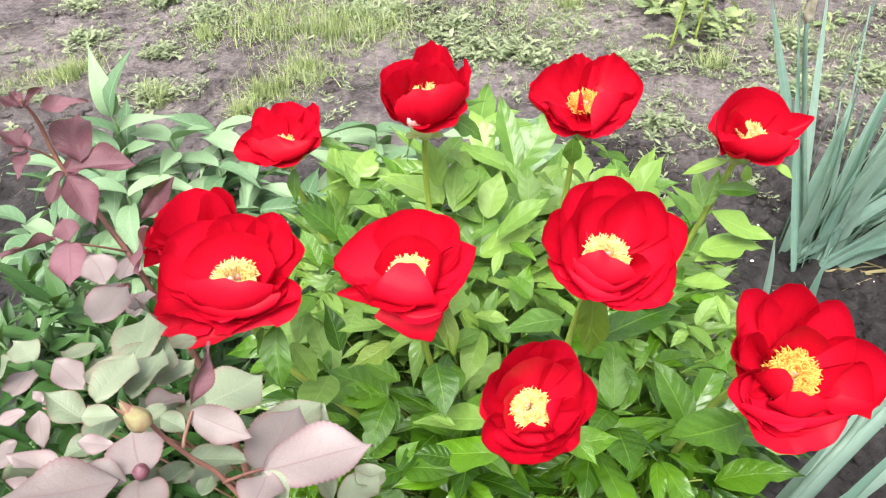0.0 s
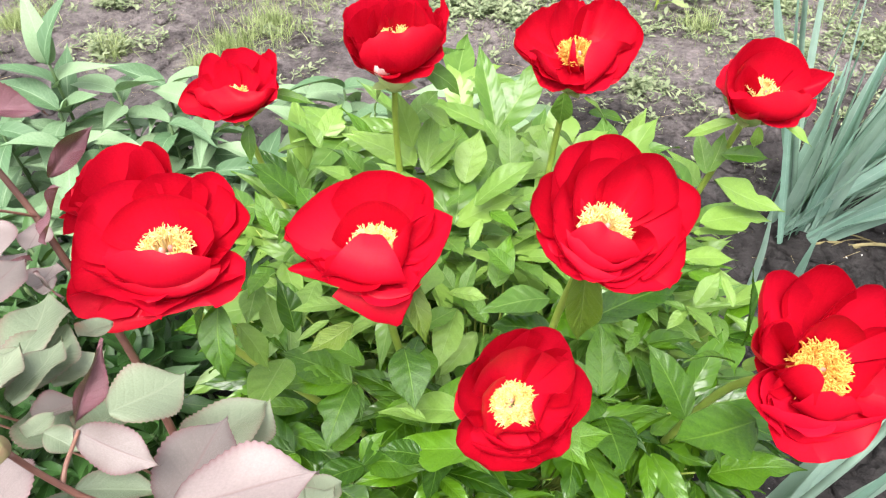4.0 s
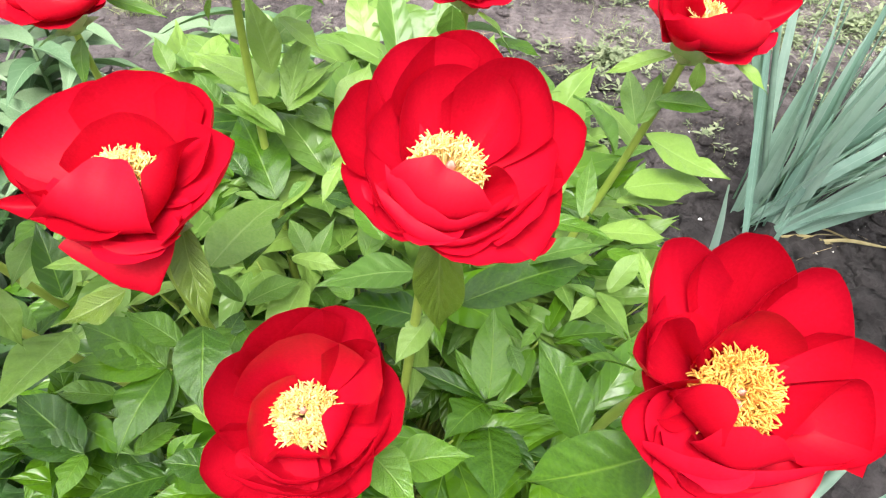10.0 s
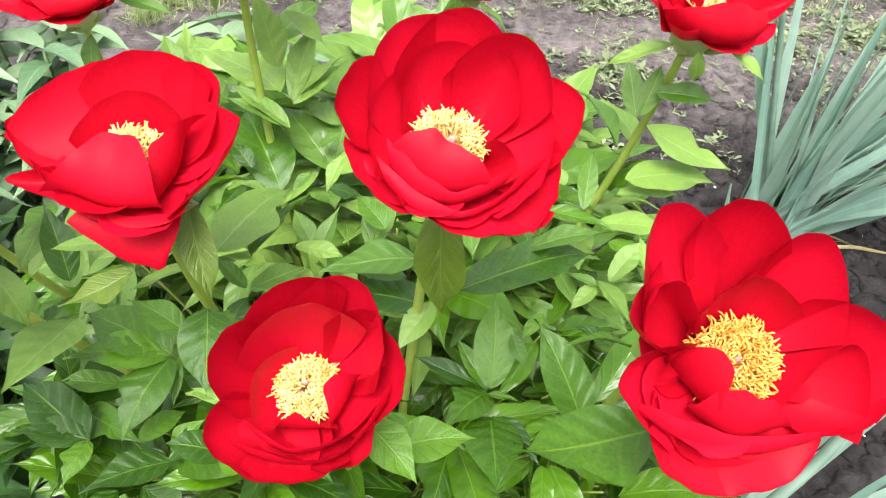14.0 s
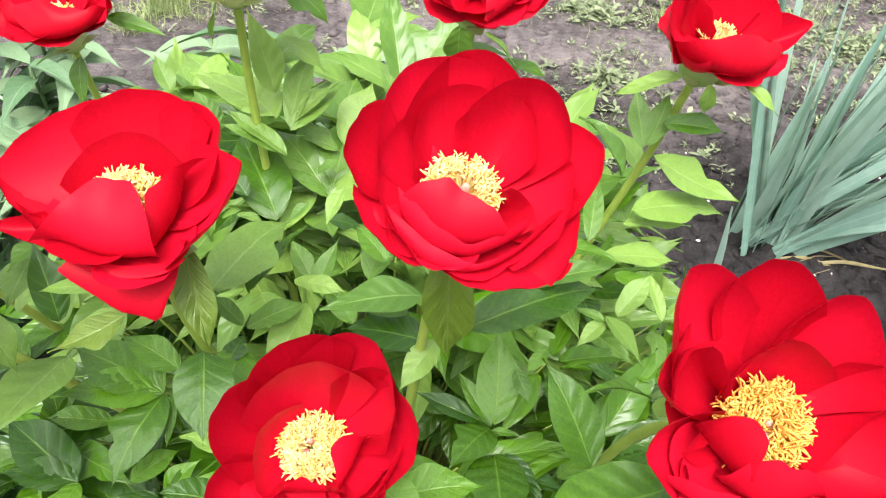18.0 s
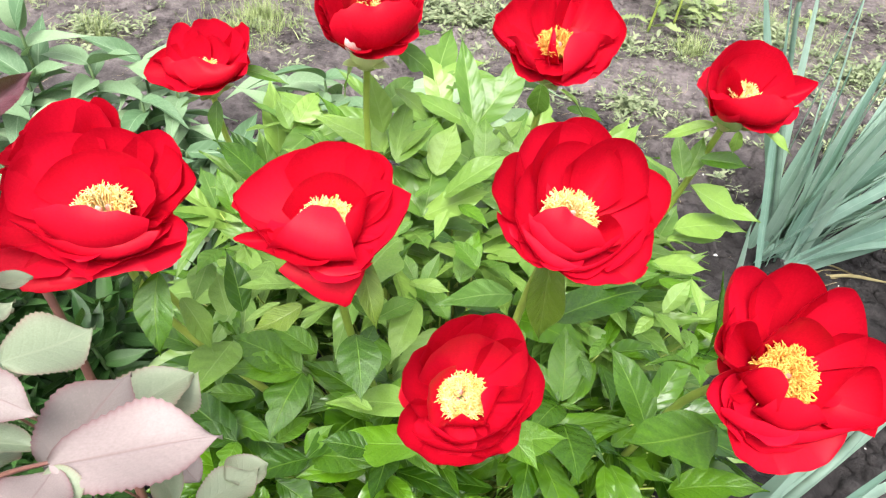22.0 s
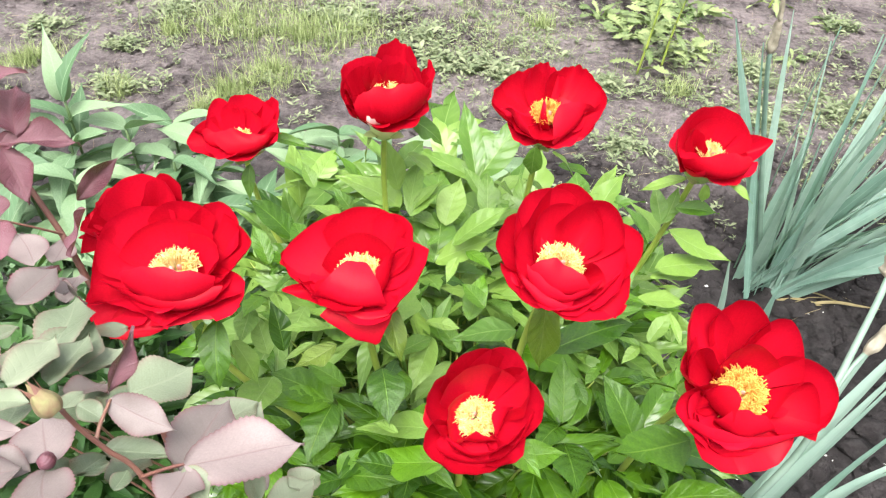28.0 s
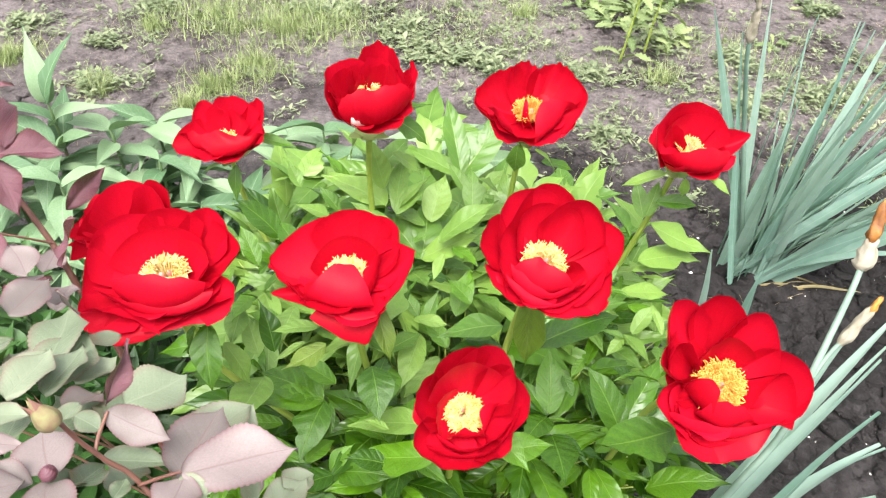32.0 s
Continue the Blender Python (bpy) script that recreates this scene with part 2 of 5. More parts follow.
# ---- building helpers ----
def sheet(name, rows, cols, point, material, wrap=False):
    """A mesh of rows x cols quads; point(u, v) gives the place for u across and v along, both 0 to 1."""
    verts = [point(c / cols, r / rows) for r in range(rows + 1) for c in range(cols + 1)]
    w = cols + 1
    faces = [(r * w + c, r * w + c + 1, (r + 1) * w + c + 1, (r + 1) * w + c) for r in range(rows) for c in range(cols)]
    mesh = bpy.data.meshes.new(name)
    mesh.from_pydata([tuple(v) for v in verts], [], faces)
    uv = mesh.uv_layers.new(name="leaf")
    at = np.array([((i % w) / cols, (i // w) / rows) for f in faces for i in f], dtype=np.float32)
    uv.data.foreach_set("uv", at.ravel())
    mesh.polygons.foreach_set("use_smooth", [True] * len(faces))
    mesh.materials.append(material)
    return mesh


def leaf_shape(name, width, tip, fold, droop, wavy, material, seed, rows=9, cols=6, teeth=0.0, belly=0.42):
    """A leaf of length 1 along +y with its upper side to +z. width: at the widest place; tip: how drawn out the point is."""
    rnd = random.Random(seed)
    a, b, skew = rnd.uniform(0, 6), rnd.uniform(0, 6), rnd.uniform(-0.06, 0.06)

    def point(u, v):
        s = 2 * u - 1
        p = v ** (math.log(0.5) / math.log(belly))
        half = width / 2 * max(0.02, math.sin(math.pi * p)) ** (0.75 + tip * v)
        if teeth and v < 0.98:
            half *= 1 + teeth * (1 if int(v * rows + 0.5) % 2 else -1) * abs(s)
        x = s * half + skew * math.sin(math.pi * v)
        z = fold * abs(s) * half - droop * v * v + wavy * abs(s) ** 2 * math.sin(9 * v + a + (2 if s > 0 else 0)) * width + 0.03 * math.sin(4 * v + b)
        return x, v - 0.15 * droop * v * v, z

    return sheet(name, rows, cols, point, material)


def frame_on(base, tip, roll=0.0):
    """Axes at base with y towards tip and z as far up as it goes, rolled about y."""
    base, tip = Vector(base), Vector(tip)
    y = (tip - base).normalized()
    up = Vector((0, 0, 1)) if abs(y.z) < 0.97 else Vector((0, -1, 0))
    x = y.cross(up).normalized()
    z = x.cross(y)
    m = Matrix((x, y, z)).transposed().to_4x4()
    m.translation = base
    return m @ Matrix.Rotation(radians(roll), 4, "Y")


def thing(name, place, label, category, group="", kind=""):
    ob = new(name)
    ob.location = place
    ob.empty_display_size = 0.05
    return tagged(ob, label, category, group, kind)


def part(name, mesh, parent, m=None, label=""):
    """One mesh object under a thing or part; m is its pose in the world."""
    ob = new(name, mesh)
    ob.parent = parent
    above = world_of(parent)
    ob.matrix_basis = above.inverted() @ (m if m is not None else Matrix.Identity(4))
    ob["placed"] = 1
    return tagged(ob, label)


def world_of(ob):
    m = ob.matrix_basis.copy() if ob.mode == "OBJECT" else ob.matrix_basis.copy()
    return world_of(ob.parent) @ m if ob.parent else m


def tube(name, points, radii, material, sides=7, bend=6):
    """A round stem through the given places, smoothed, tapering by radii; in the world's own axes."""
    pts = [Vector(p) for p in points]
    line, rads = [], []
    for i in range(len(pts) - 1):
        p0, p1, p2, p3 = pts[max(i - 1, 0)], pts[i], pts[i + 1], pts[min(i + 2, len(pts) - 1)]
        for k in range(bend):
            t = k / bend
            line.append(0.5 * (2 * p1 + (p2 - p0) * t + (2 * p0 - 5 * p1 + 4 * p2 - p3) * t * t + (3 * p1 - p0 - 3 * p2 + p3) * t ** 3))
            rads.append(radii[i] + (radii[i + 1] - radii[i]) * t)
    line.append(pts[-1]), rads.append(radii[-1])
    verts, faces = [], []
    for i, (p, r) in enumerate(zip(line, rads)):
        d = (line[min(i + 1, len(line) - 1)] - line[max(i - 1, 0)]).normalized()
        x = d.cross(Vector((0.3, 1, 0.2))).normalized()
        y = d.cross(x)
        verts += [tuple(p + r * (math.cos(6.2832 * k / sides) * x + math.sin(6.2832 * k / sides) * y)) for k in range(sides)]
    n = len(line)
    faces += [(i * sides + k, i * sides + (k + 1) % sides, (i + 1) * sides + (k + 1) % sides, (i + 1) * sides + k) for i in range(n - 1) for k in range(sides)]
    faces += [tuple(range(sides))[::-1], tuple((n - 1) * sides + k for k in range(sides))]
    mesh = bpy.data.meshes.new(name)
    mesh.from_pydata(verts, [], faces)
    mesh.polygons.foreach_set("use_smooth", [True] * len(faces))
    mesh.materials.append(material)
    return mesh


class Heap:
    """Many copies of small meshes joined into one."""

    def __init__(self):
        self.verts, self.faces, self.uvs, self.count = [], [], [], 0
        self.store = {}

    def put(self, mesh, m):
        if mesh.name not in self.store:
            co = np.array([v.co for v in mesh.vertices])
            fs = [tuple(p.vertices) for p in mesh.polygons]
            uv = [tuple(d.uv) for d in mesh.uv_layers[0].data] if mesh.uv_layers else [(0.5, 0.5)] * sum(len(f) for f in fs)
            self.store[mesh.name] = co, fs, uv
        co, fs, uv = self.store[mesh.name]
        a = np.array(m)
        self.verts.append(co @ a[:3, :3].T + a[:3, 3])
        self.faces += [tuple(i + self.count for i in f) for f in fs]
        self.uvs += uv
        self.count += len(co)

    def mesh(self, name, material):
        mesh = bpy.data.meshes.new(name)
        mesh.from_pydata(np.concatenate(self.verts).tolist(), [], self.faces)
        mesh.uv_layers.new(name="leaf").data.foreach_set("uv", np.array(self.uvs, dtype=np.float32).ravel())
        mesh.polygons.foreach_set("use_smooth", [True] * len(self.faces))
        mesh.materials.append(material)
        return mesh


# ---- ground ----
def bank(x, y):
    """Height of the soil: uneven, with low clods and shallow hollows."""
    near = max(0.0, 1 - math.hypot(x, y - 1.3) / 6)
    return near * (0.022 * noise.noise((x * 2.1, y * 2.1, 0.3)) + 0.012 * noise.noise((x * 7, y * 7, 1.7)) + 0.006 * noise.noise((x * 21, y * 21, 4.2)))


def spread(s):
    return 1.6 * s + math.copysign(1.0, s) * 0.00006 * (math.exp(15.2 * abs(s)) - 1)


def ground_point(u, v):
    x, y = spread(2 * u - 1), 1.3 + spread(2 * v - 1)
    return x, y, bank(x, y)


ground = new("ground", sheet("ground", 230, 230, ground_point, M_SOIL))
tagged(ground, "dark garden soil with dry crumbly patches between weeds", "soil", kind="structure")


# ---- peony bush ----
PEONY = Vector((0.05, 0.62, 0.0))
bush = thing("peony_bush", PEONY, "leafy peony bush with ten large open red flowers", "peony")


def petal_shape(length, width, base_angle, tip_angle, cup, ruffle, seed, notch=0.0, lean=0.0, rows=12, cols=10, bell=0.62, taper=0.30):
    """A petal in the flower's axes (z along the flower's axis), growing from the centre towards +x. Angles are from the axis."""
    rnd = random.Random(seed)
    f = [rnd.uniform(0, 6.28) for _ in range(6)]
    line, r, z = [], 0.006, 0.0
    steps = rows * 4
    for k in range(steps + 1):
        v = k / steps
        a = radians(base_angle + (tip_angle - base_angle) * v ** 0.9)
        line.append((r, z, a))
        r += math.sin(a) * length / steps
        z += math.cos(a) * length / steps

    def point(u, v):
        s = 2 * u - 1
        top = 1 - 0.12 * abs(s) ** 2.6 - notch * math.exp(-(s * 3.2) ** 2) + 0.02 * math.sin(5 * s + f[0]) + 0.012 * math.sin(13 * s + f[1])
        vv = v * top
        k = min(steps, vv * steps)
        i = min(int(k), steps - 1)
        q = k - i
        r0, z0, a0 = (line[i][j] + (line[i + 1][j] - line[i][j]) * q for j in range(3))
        shape = (0.42 + 0.58 * math.sin(math.pi / 2 * min(1, v / bell)) ** 1.15) * (1 - taper * max(0, (v - bell) / (1 - bell)) ** 2.2)
        half = width / 2 * shape
        t, d = s * half, 0.0
        bow = max(cup * (0.55 + 0.6 * v), 0.012)
        side, rise = bow * math.sin(t / bow), bow * (1 - math.cos(t / bow))
        wave = ruffle * v ** 2 * (math.sin(3.1 * s + f[2] + 1.5 * v) + 0.6 * math.sin(6.3 * s + f[3]) * v + 0.35 * math.sin(11 * s + 4 * v + f[4]) * abs(s))
        d = rise + wave
        x = r0 - math.cos(a0) * d
        zz = z0 + math.sin(a0) * d
        y = side + lean * v * v * length
        return x, y, zz

    return sheet("petal", rows, cols, point, M_PETAL)


def stamen_heap(count, radius, height, material, seed, hollow=0.25):
    """A dense dome of short curly stamens round the carpels, in the flower's axes."""
    rnd = random.Random(seed)
    heap = Heap()
    for _ in range(count):
        a, q = rnd.uniform(0, 6.283), math.sqrt(rnd.uniform(hollow, 1))
        h = height * rnd.uniform(0.85, 1.15) * (1.05 - 0.35 * q * q)
        d = Vector((math.cos(a), math.sin(a), 0))
        p0 = d * radius * q * 0.3
        p1 = d * radius * q * 0.75 + Vector((0, 0, h * 0.72))
        curl = Vector((rnd.uniform(-1, 1), rnd.uniform(-1, 1), rnd.uniform(-0.3, 0.9))).normalized() * 0.003
        p2 = p1 + d * radius * q * 0.18 + Vector((0, 0, h * 0.22)) + curl * 0.4
        p3 = p2 + curl
        m = tube("stamen", (p0, p1, p2, p3), (0.00026, 0.0003, 0.00046, 0.0003), material, 4, 2)
        heap.put(m, Matrix.Identity(4))
        heap.store.clear()
        bpy.data.meshes.remove(m)
    return heap.mesh("stamen_tuft", material)


def lump(name, radius, squash, material, seed, rows=8, cols=12, rough=0.06):
    rnd = random.Random(seed)
    off = rnd.uniform(0, 50)

    def point(u, v):
        a, b = 6.2832 * u, math.pi * v
        k = radius * (1 + rough * noise.noise((math.cos(a) * math.sin(b) * 2 + off, math.sin(a) * math.sin(b) * 2, math.cos(b) * 2)))
        return k * math.sin(b) * math.cos(a), k * math.sin(b) * math.sin(a), -k * squash * math.cos(b)

    return sheet(name, rows, cols, point, material)


def axes(place, axis, spin=0.0):
    z = Vector(axis).normalized()
    x = Vector((1, 0, 0))
    x = (x - z * x.dot(z)).normalized()
    m = Matrix((x, z.cross(x), z)).transposed().to_4x4()
    m.translation = Vector(place)
    return m @ Matrix.Rotation(radians(spin), 4, "Z")


SEPAL = leaf_shape("sepal", 0.62, 0.1, -0.25, -0.3, 0.03, M_SEPAL, 5, 6, 4)


def flower(centre, axis, rings, label, stamens=(110, 0.02, 0.017, M_STAMEN), seed=1, foot=None, hollow=0.25, drop=0.012, rise=0.0):
    """centre: the middle of the stamens. rings: (count, first azimuth, length, width, base angle, tip angle, cup, ruffle). Azimuth 0 points to +x, 270 to the viewer."""
    rnd = random.Random(seed)
    m = axes(centre, axis) @ Matrix.Translation((0, 0, -drop))
    head = part("flower", lump("flower", 0.0145, 0.85, M_SEPAL, seed), bush, m @ Matrix.Translation((0, 0, -0.015)), label)
    k = 0
    for count, first, length, width, base, tip, cup, ruffle in rings:
        for i in range(count):
            k += 1
            az = first + 360 * i / count + rnd.uniform(-9, 9)
            mesh = petal_shape(length * rnd.uniform(0.93, 1.07), width * rnd.uniform(0.9, 1.1), base, tip + rnd.uniform(-10, 10), cup, ruffle, seed * 100 + k, rnd.uniform(0, 0.06), rnd.uniform(-0.12, 0.12))
            part("petal", mesh, head, m @ Matrix.Rotation(radians(az), 4, "Z") @ Matrix.Translation((0, 0, 0.0012 * (k % 5))))
    if stamens:
        n, r, h, mat = stamens
        part("stamen_tuft", stamen_heap(int(n * 3.1), r, h, mat, seed, hollow), head, m @ Matrix.Translation((0, 0, rise)), "dense tuft of curly yellow stamens")
        for i in range(3):
            a = 2.1 * i + seed
            cm = m @ Matrix.Translation((0.0035 * math.cos(a), 0.0035 * math.sin(a), 0.5 * h + rise)) @ Matrix.Rotation(0.2, 4, "X")
            part("carpel", lump("carpel", 0.0023, 2.2, M_CARPEL, i + seed), head, cm, "pinkish carpel")
    for i in range(4):
        sm = m @ Matrix.Rotation(radians(90 * i + 40 * seed), 4, "Z") @ Matrix.Translation((0.004, 0, -0.0165)) @ Matrix.Rotation(radians(-90), 4, "Z") @ Matrix.Rotation(radians(4), 4, "X") @ Matrix.Diagonal((0.020, 0.022, 0.012, 1))
        part("sepal", SEPAL, head, sm)
    base = m.translation - m.to_3x3().col[2] * 0.020
    ax = m.to_3x3().col[2]
    foot = Vector(foot or (PEONY.x + (centre[0] - PEONY.x) * 0.25, PEONY.y + (centre[1] - PEONY.y) * 0.25, 0.0))
    low = foot + (base - foot) * 0.45 + Vector((0, 0, 0.03))
    high = base - ax * 0.07 + (foot - base) * 0.06
    part("stem", tube("stem", (foot, low, high, base), (0.0046, 0.0040, 0.0032, 0.0030), M_STEM, 8), bush, None, "thick yellow-green stem")
    return head, m


def petal(one, crest, other, belly=None, high=1.0, low=0.6, ruffle=0.0013, round_=0.15, sharp=1.0, peak=0.0):
    """A petal of the newest flower. one, crest, other: the rim's two shoulders and its crest in the flower's axes (azimuth, reach, height).
    belly: how far a petal that folds back over the centre swells out first."""
    rnd = random.Random(int(one[0] * 7 + crest[0] * 31 + other[0]) + int(crest[1] * 1e4))
    f = [rnd.uniform(0, 6.28) for _ in range(6)]
    a, b, c = (Vector((r * math.cos(radians(az)), r * math.sin(radians(az)), h)) for az, r, h in (one, crest, other))
    out = (a + c + (b if belly is None else b * 0.2)).to_2d().normalized()
    side = Vector((-out.y, out.x))
    ub = max(-0.42, min(0.42, -0.8 + 1.6 * (b - a).length / ((b - a).length + (c - b).length)))

    ragged = 22 * max(0.0, ruffle - 0.0013)

    def rim(u):
        if peak:
            k = (u + 0.8) / (ub + 0.8) if u < ub else 1 + (u - ub) / (0.8 - ub)
            return bent(u) * (1 - peak) + (a.lerp(b, k) if k < 1 else b.lerp(c, k - 1)) * peak
        return bent(u)

    def bent(u):
        return a * ((u - ub) * (u - 0.8) / ((-0.8 - ub) * -1.6)) + b * ((u + 0.8) * (u - 0.8) / ((ub + 0.8) * (ub - 0.8))) + c * ((u + 0.8) * (u - ub) / (1.6 * (0.8 - ub)))

    def point(w, v):
        u = 2 * w - 1
        r = rim(u)
        x, y, z = r.to_2d().dot(out), r.to_2d().dot(side), r.z
        t = v * (1 - round_ * abs(u) ** 4 + 0.010 * math.sin(4 * u + f[0]) + 0.006 * math.sin(11 * u + f[1]) + ragged * (noise.noise((5.5 * u + f[0], f[1], 0)) + 0.7 * noise.noise((13 * u + f[2], f[1], 4))))
        k = 1 - t
        if belly is None:
            x1, x2, z2, grow = low * x, high * x, 0.6 * z, 0.85 * sharp
        else:
            x1 = x2 = belly * (1 - 0.35 * u * u)
            z2, grow = 0.8 * z, 0.62
        px = 0.004 * k ** 3 + x1 * 3 * k * k * t + x2 * 3 * k * t * t + x * t ** 3
        pz = z2 * 3 * k * t * t + z * t ** 3
        py = y * math.sin(math.pi / 2 * t) ** grow
        wave = ruffle * v * v * (math.sin(3.1 * u + f[2] + 1.5 * v) + 0.6 * math.sin(6.3 * u + f[3]) * v + 0.5 * math.sin(13 * u + 3 * v + f[4]) * v ** 4)
        wave += 0.00022 * math.sin(27 * u + 4 * math.sin(3 * v) + f[5]) * math.sin(math.pi * v)
        q = out * (px - 0.6 * wave) + side * py
        return q.x, q.y, pz + 0.8 * wave

    return part("petal", sheet("petal", 16, 28 if ragged else 16, point, M_PETAL), head, m @ Matrix.Translation((0, 0, 0.0004 * rnd.randint(0, 4))))


# the great round bowl in the middle
head, m = flower((0.096, 0.410, 0.721), (0.06, -0.38, 0.93), [(5, 20, 0.034, 0.05, 96, 60, 0.04, 0.001)],
       "wide open bowl-shaped red peony flower", (260, 0.0175, 0.013, M_STAMEN), 1, rise=0.006)
petal((160, 0.039, 0.031), (121, 0.051, 0.037), (90, 0.050, 0.039))
petal((122, 0.041, 0.038), (88, 0.054, 0.040), (59, 0.045, 0.038))
petal((80, 0.034, 0.042), (53, 0.046, 0.046), (25, 0.045, 0.040), high=1.15, ruffle=0.0006)
petal((37, 0.054, 0.030), (18, 0.060, 0.030), (353, 0.049, 0.024))
petal((1, 0.050, 0.022), (340, 0.052, 0.016), (324, 0.055, 0.010))
petal((328, 0.055, 0.008), (299, 0.046, 0.008), (270, 0.036, 0.008))
petal((253, 0.033, 0.008), (221, 0.042, 0.014), (194, 0.045, 0.020))
petal((185, 0.045, 0.026), (168, 0.050, 0.030), (144, 0.048, 0.034))
petal((156, 0.024, 0.026), (114, 0.038, 0.032), (82, 0.042, 0.034))
petal((88, 0.033, 0.030), (64, 0.041, 0.034), (35, 0.036, 0.030))
petal((139, 0.037, 0.028), (193, 0.035, 0.026), (229, 0.036, 0.020))
petal((189, 0.019, 0.026), (211, 0.007, 0.028), (321, 0.021, 0.026), belly=0.029)
petal((191, 0.023, 0.022), (272, 0.024, 0.018), (332, 0.027, 0.020), belly=0.031)
petal((204, 0.029, 0.020), (278, 0.030, 0.014), (341, 0.037, 0.020), belly=0.036)
petal((13, 0.047, 0.028), (343, 0.044, 0.022), (317, 0.042, 0.012))
petal((1, 0.016, 0.022), (348, 0.027, 0.024), (334, 0.036, 0.018), belly=0.026)
# the funnel with a long lower petal
head, m = flower((-0.050, 0.414, 0.694), (-0.06, -0.16, 0.97), [(5, 20, 0.034, 0.05, 96, 60, 0.04, 0.001)],
       "funnel-shaped red peony flower with a drooping front petal", (170, 0.017, 0.015, M_STAMEN), 2, rise=0.008)
petal((169, 0.059, 0.026), (142, 0.051, 0.032), (108, 0.046, 0.036))
petal((125, 0.044, 0.036), (92, 0.048, 0.038), (57, 0.048, 0.036))
petal((72, 0.046, 0.036), (53, 0.051, 0.036), (23, 0.043, 0.030))
petal((30, 0.042, 0.032), (15, 0.053, 0.030), (323, 0.041, 0.014), round_=0.05, peak=0.6)
petal((161, 0.057, 0.026), (171, 0.062, 0.024), (193, 0.043, 0.012), round_=0.05, peak=0.7)
petal((190, 0.045, 0.012), (192, 0.058, 0.012), (228, 0.031, 0.002), round_=0.05, peak=0.6)
petal((237, 0.036, -0.008), (291, 0.043, -0.022), (322, 0.035, 0.004), round_=0.03, sharp=0.7, peak=0.8)
petal((217, 0.033, 0.025), (43, 0.003, 0.030), (314, 0.028, 0.025), belly=0.034)
petal((310, 0.020, 0.020), (355, 0.016, 0.027), (24, 0.040, 0.032), belly=0.026)
petal((194, 0.043, 0.016), (248, 0.030, 0.006), (321, 0.034, 0.008), belly=0.036)
petal((158, 0.027, 0.028), (106, 0.026, 0.033), (50, 0.027, 0.032))
# the large ragged one beside the rose
head, m = flower((-0.184, 0.403, 0.699), (0.05, -0.24, 0.97), [(5, 20, 0.034, 0.05, 96, 60, 0.04, 0.001)],
       "broad red peony flower with loose outer petals", (180, 0.018, 0.017, M_STAMEN), 3, rise=0.004)
petal((185, 0.052, 0.032), (152, 0.054, 0.036), (115, 0.044, 0.038))
petal((122, 0.041, 0.038), (92, 0.044, 0.040), (67, 0.045, 0.038))
petal((75, 0.042, 0.038), (60, 0.056, 0.036), (36, 0.051, 0.030))
petal((50, 0.052, 0.030), (23, 0.058, 0.026), (358, 0.039, 0.018), round_=0.05, peak=0.7)
petal((4, 0.040, 0.016), (354, 0.052, 0.012), (326, 0.051, 0.004))
petal((332, 0.050, 0.002), (288, 0.038, -0.004), (249, 0.048, -0.006))
petal((260, 0.043, -0.006), (231, 0.062, -0.004), (225, 0.053, 0.002))
petal((239, 0.052, 0.002), (215, 0.067, 0.008), (204, 0.058, 0.018))
petal((208, 0.059, 0.018), (185, 0.054, 0.028), (160, 0.054, 0.034))
petal((203, 0.029, 0.035), (291, 0.016, 0.037), (341, 0.029, 0.035), belly=0.036)
petal((215, 0.045, 0.024), (260, 0.028, 0.018), (338, 0.035, 0.022), belly=0.037)
petal((215, 0.061, 0.014), (242, 0.040, 0.010), (266, 0.041, 0.002))
petal((263, 0.041, 0.002), (308, 0.037, 0.008), (340, 0.050, 0.012))
petal((165, 0.038, 0.028), (118, 0.033, 0.032), (62, 0.033, 0.032))
petal((60, 0.027, 0.030), (22, 0.032, 0.028), (343, 0.027, 0.022))
# the deep cup low in front
head, m = flower((0.042, 0.334, 0.640), (0.02, -0.40, 0.91), [(5, 20, 0.034, 0.05, 96, 60, 0.04, 0.001)],
       "deep cup-shaped dark red peony flower", (260, 0.0155, 0.011, M_STAMEN), 4, hollow=0.08)
petal((145, 0.032, 0.044), (109, 0.036, 0.048), (76, 0.040, 0.050))
petal((92, 0.034, 0.050), (64, 0.044, 0.051), (26, 0.038, 0.046))
petal((138, 0.032, 0.044), (170, 0.037, 0.042), (205, 0.033, 0.036))
petal((34, 0.040, 0.042), (7, 0.045, 0.040), (332, 0.037, 0.032))
petal((201, 0.034, 0.032), (214, 0.044, 0.028), (244, 0.046, 0.024))
petal((244, 0.044, 0.022), (272, 0.042, 0.020), (300, 0.041, 0.024))
petal((336, 0.037, 0.030), (321, 0.042, 0.026), (292, 0.039, 0.024))
petal((157, 0.027, 0.038), (109, 0.027, 0.043), (54, 0.032, 0.043))
petal((62, 0.030, 0.043), (46, 0.039, 0.045), (9, 0.035, 0.039))
petal((126, 0.017, 0.022), (179, 0.021, 0.024), (232, 0.027, 0.020))
petal((307, 0.024, 0.020), (358, 0.012, 0.026), (6, 0.031, 0.032), belly=0.024)
petal((245, 0.024, 0.020), (275, 0.015, 0.023), (307, 0.024, 0.020), belly=0.022)
petal((228, 0.026, 0.026), (276, 0.029, 0.022), (339, 0.032, 0.028), belly=0.031)
petal((232, 0.034, 0.028), (288, 0.035, 0.024), (353, 0.034, 0.034), belly=0.036)
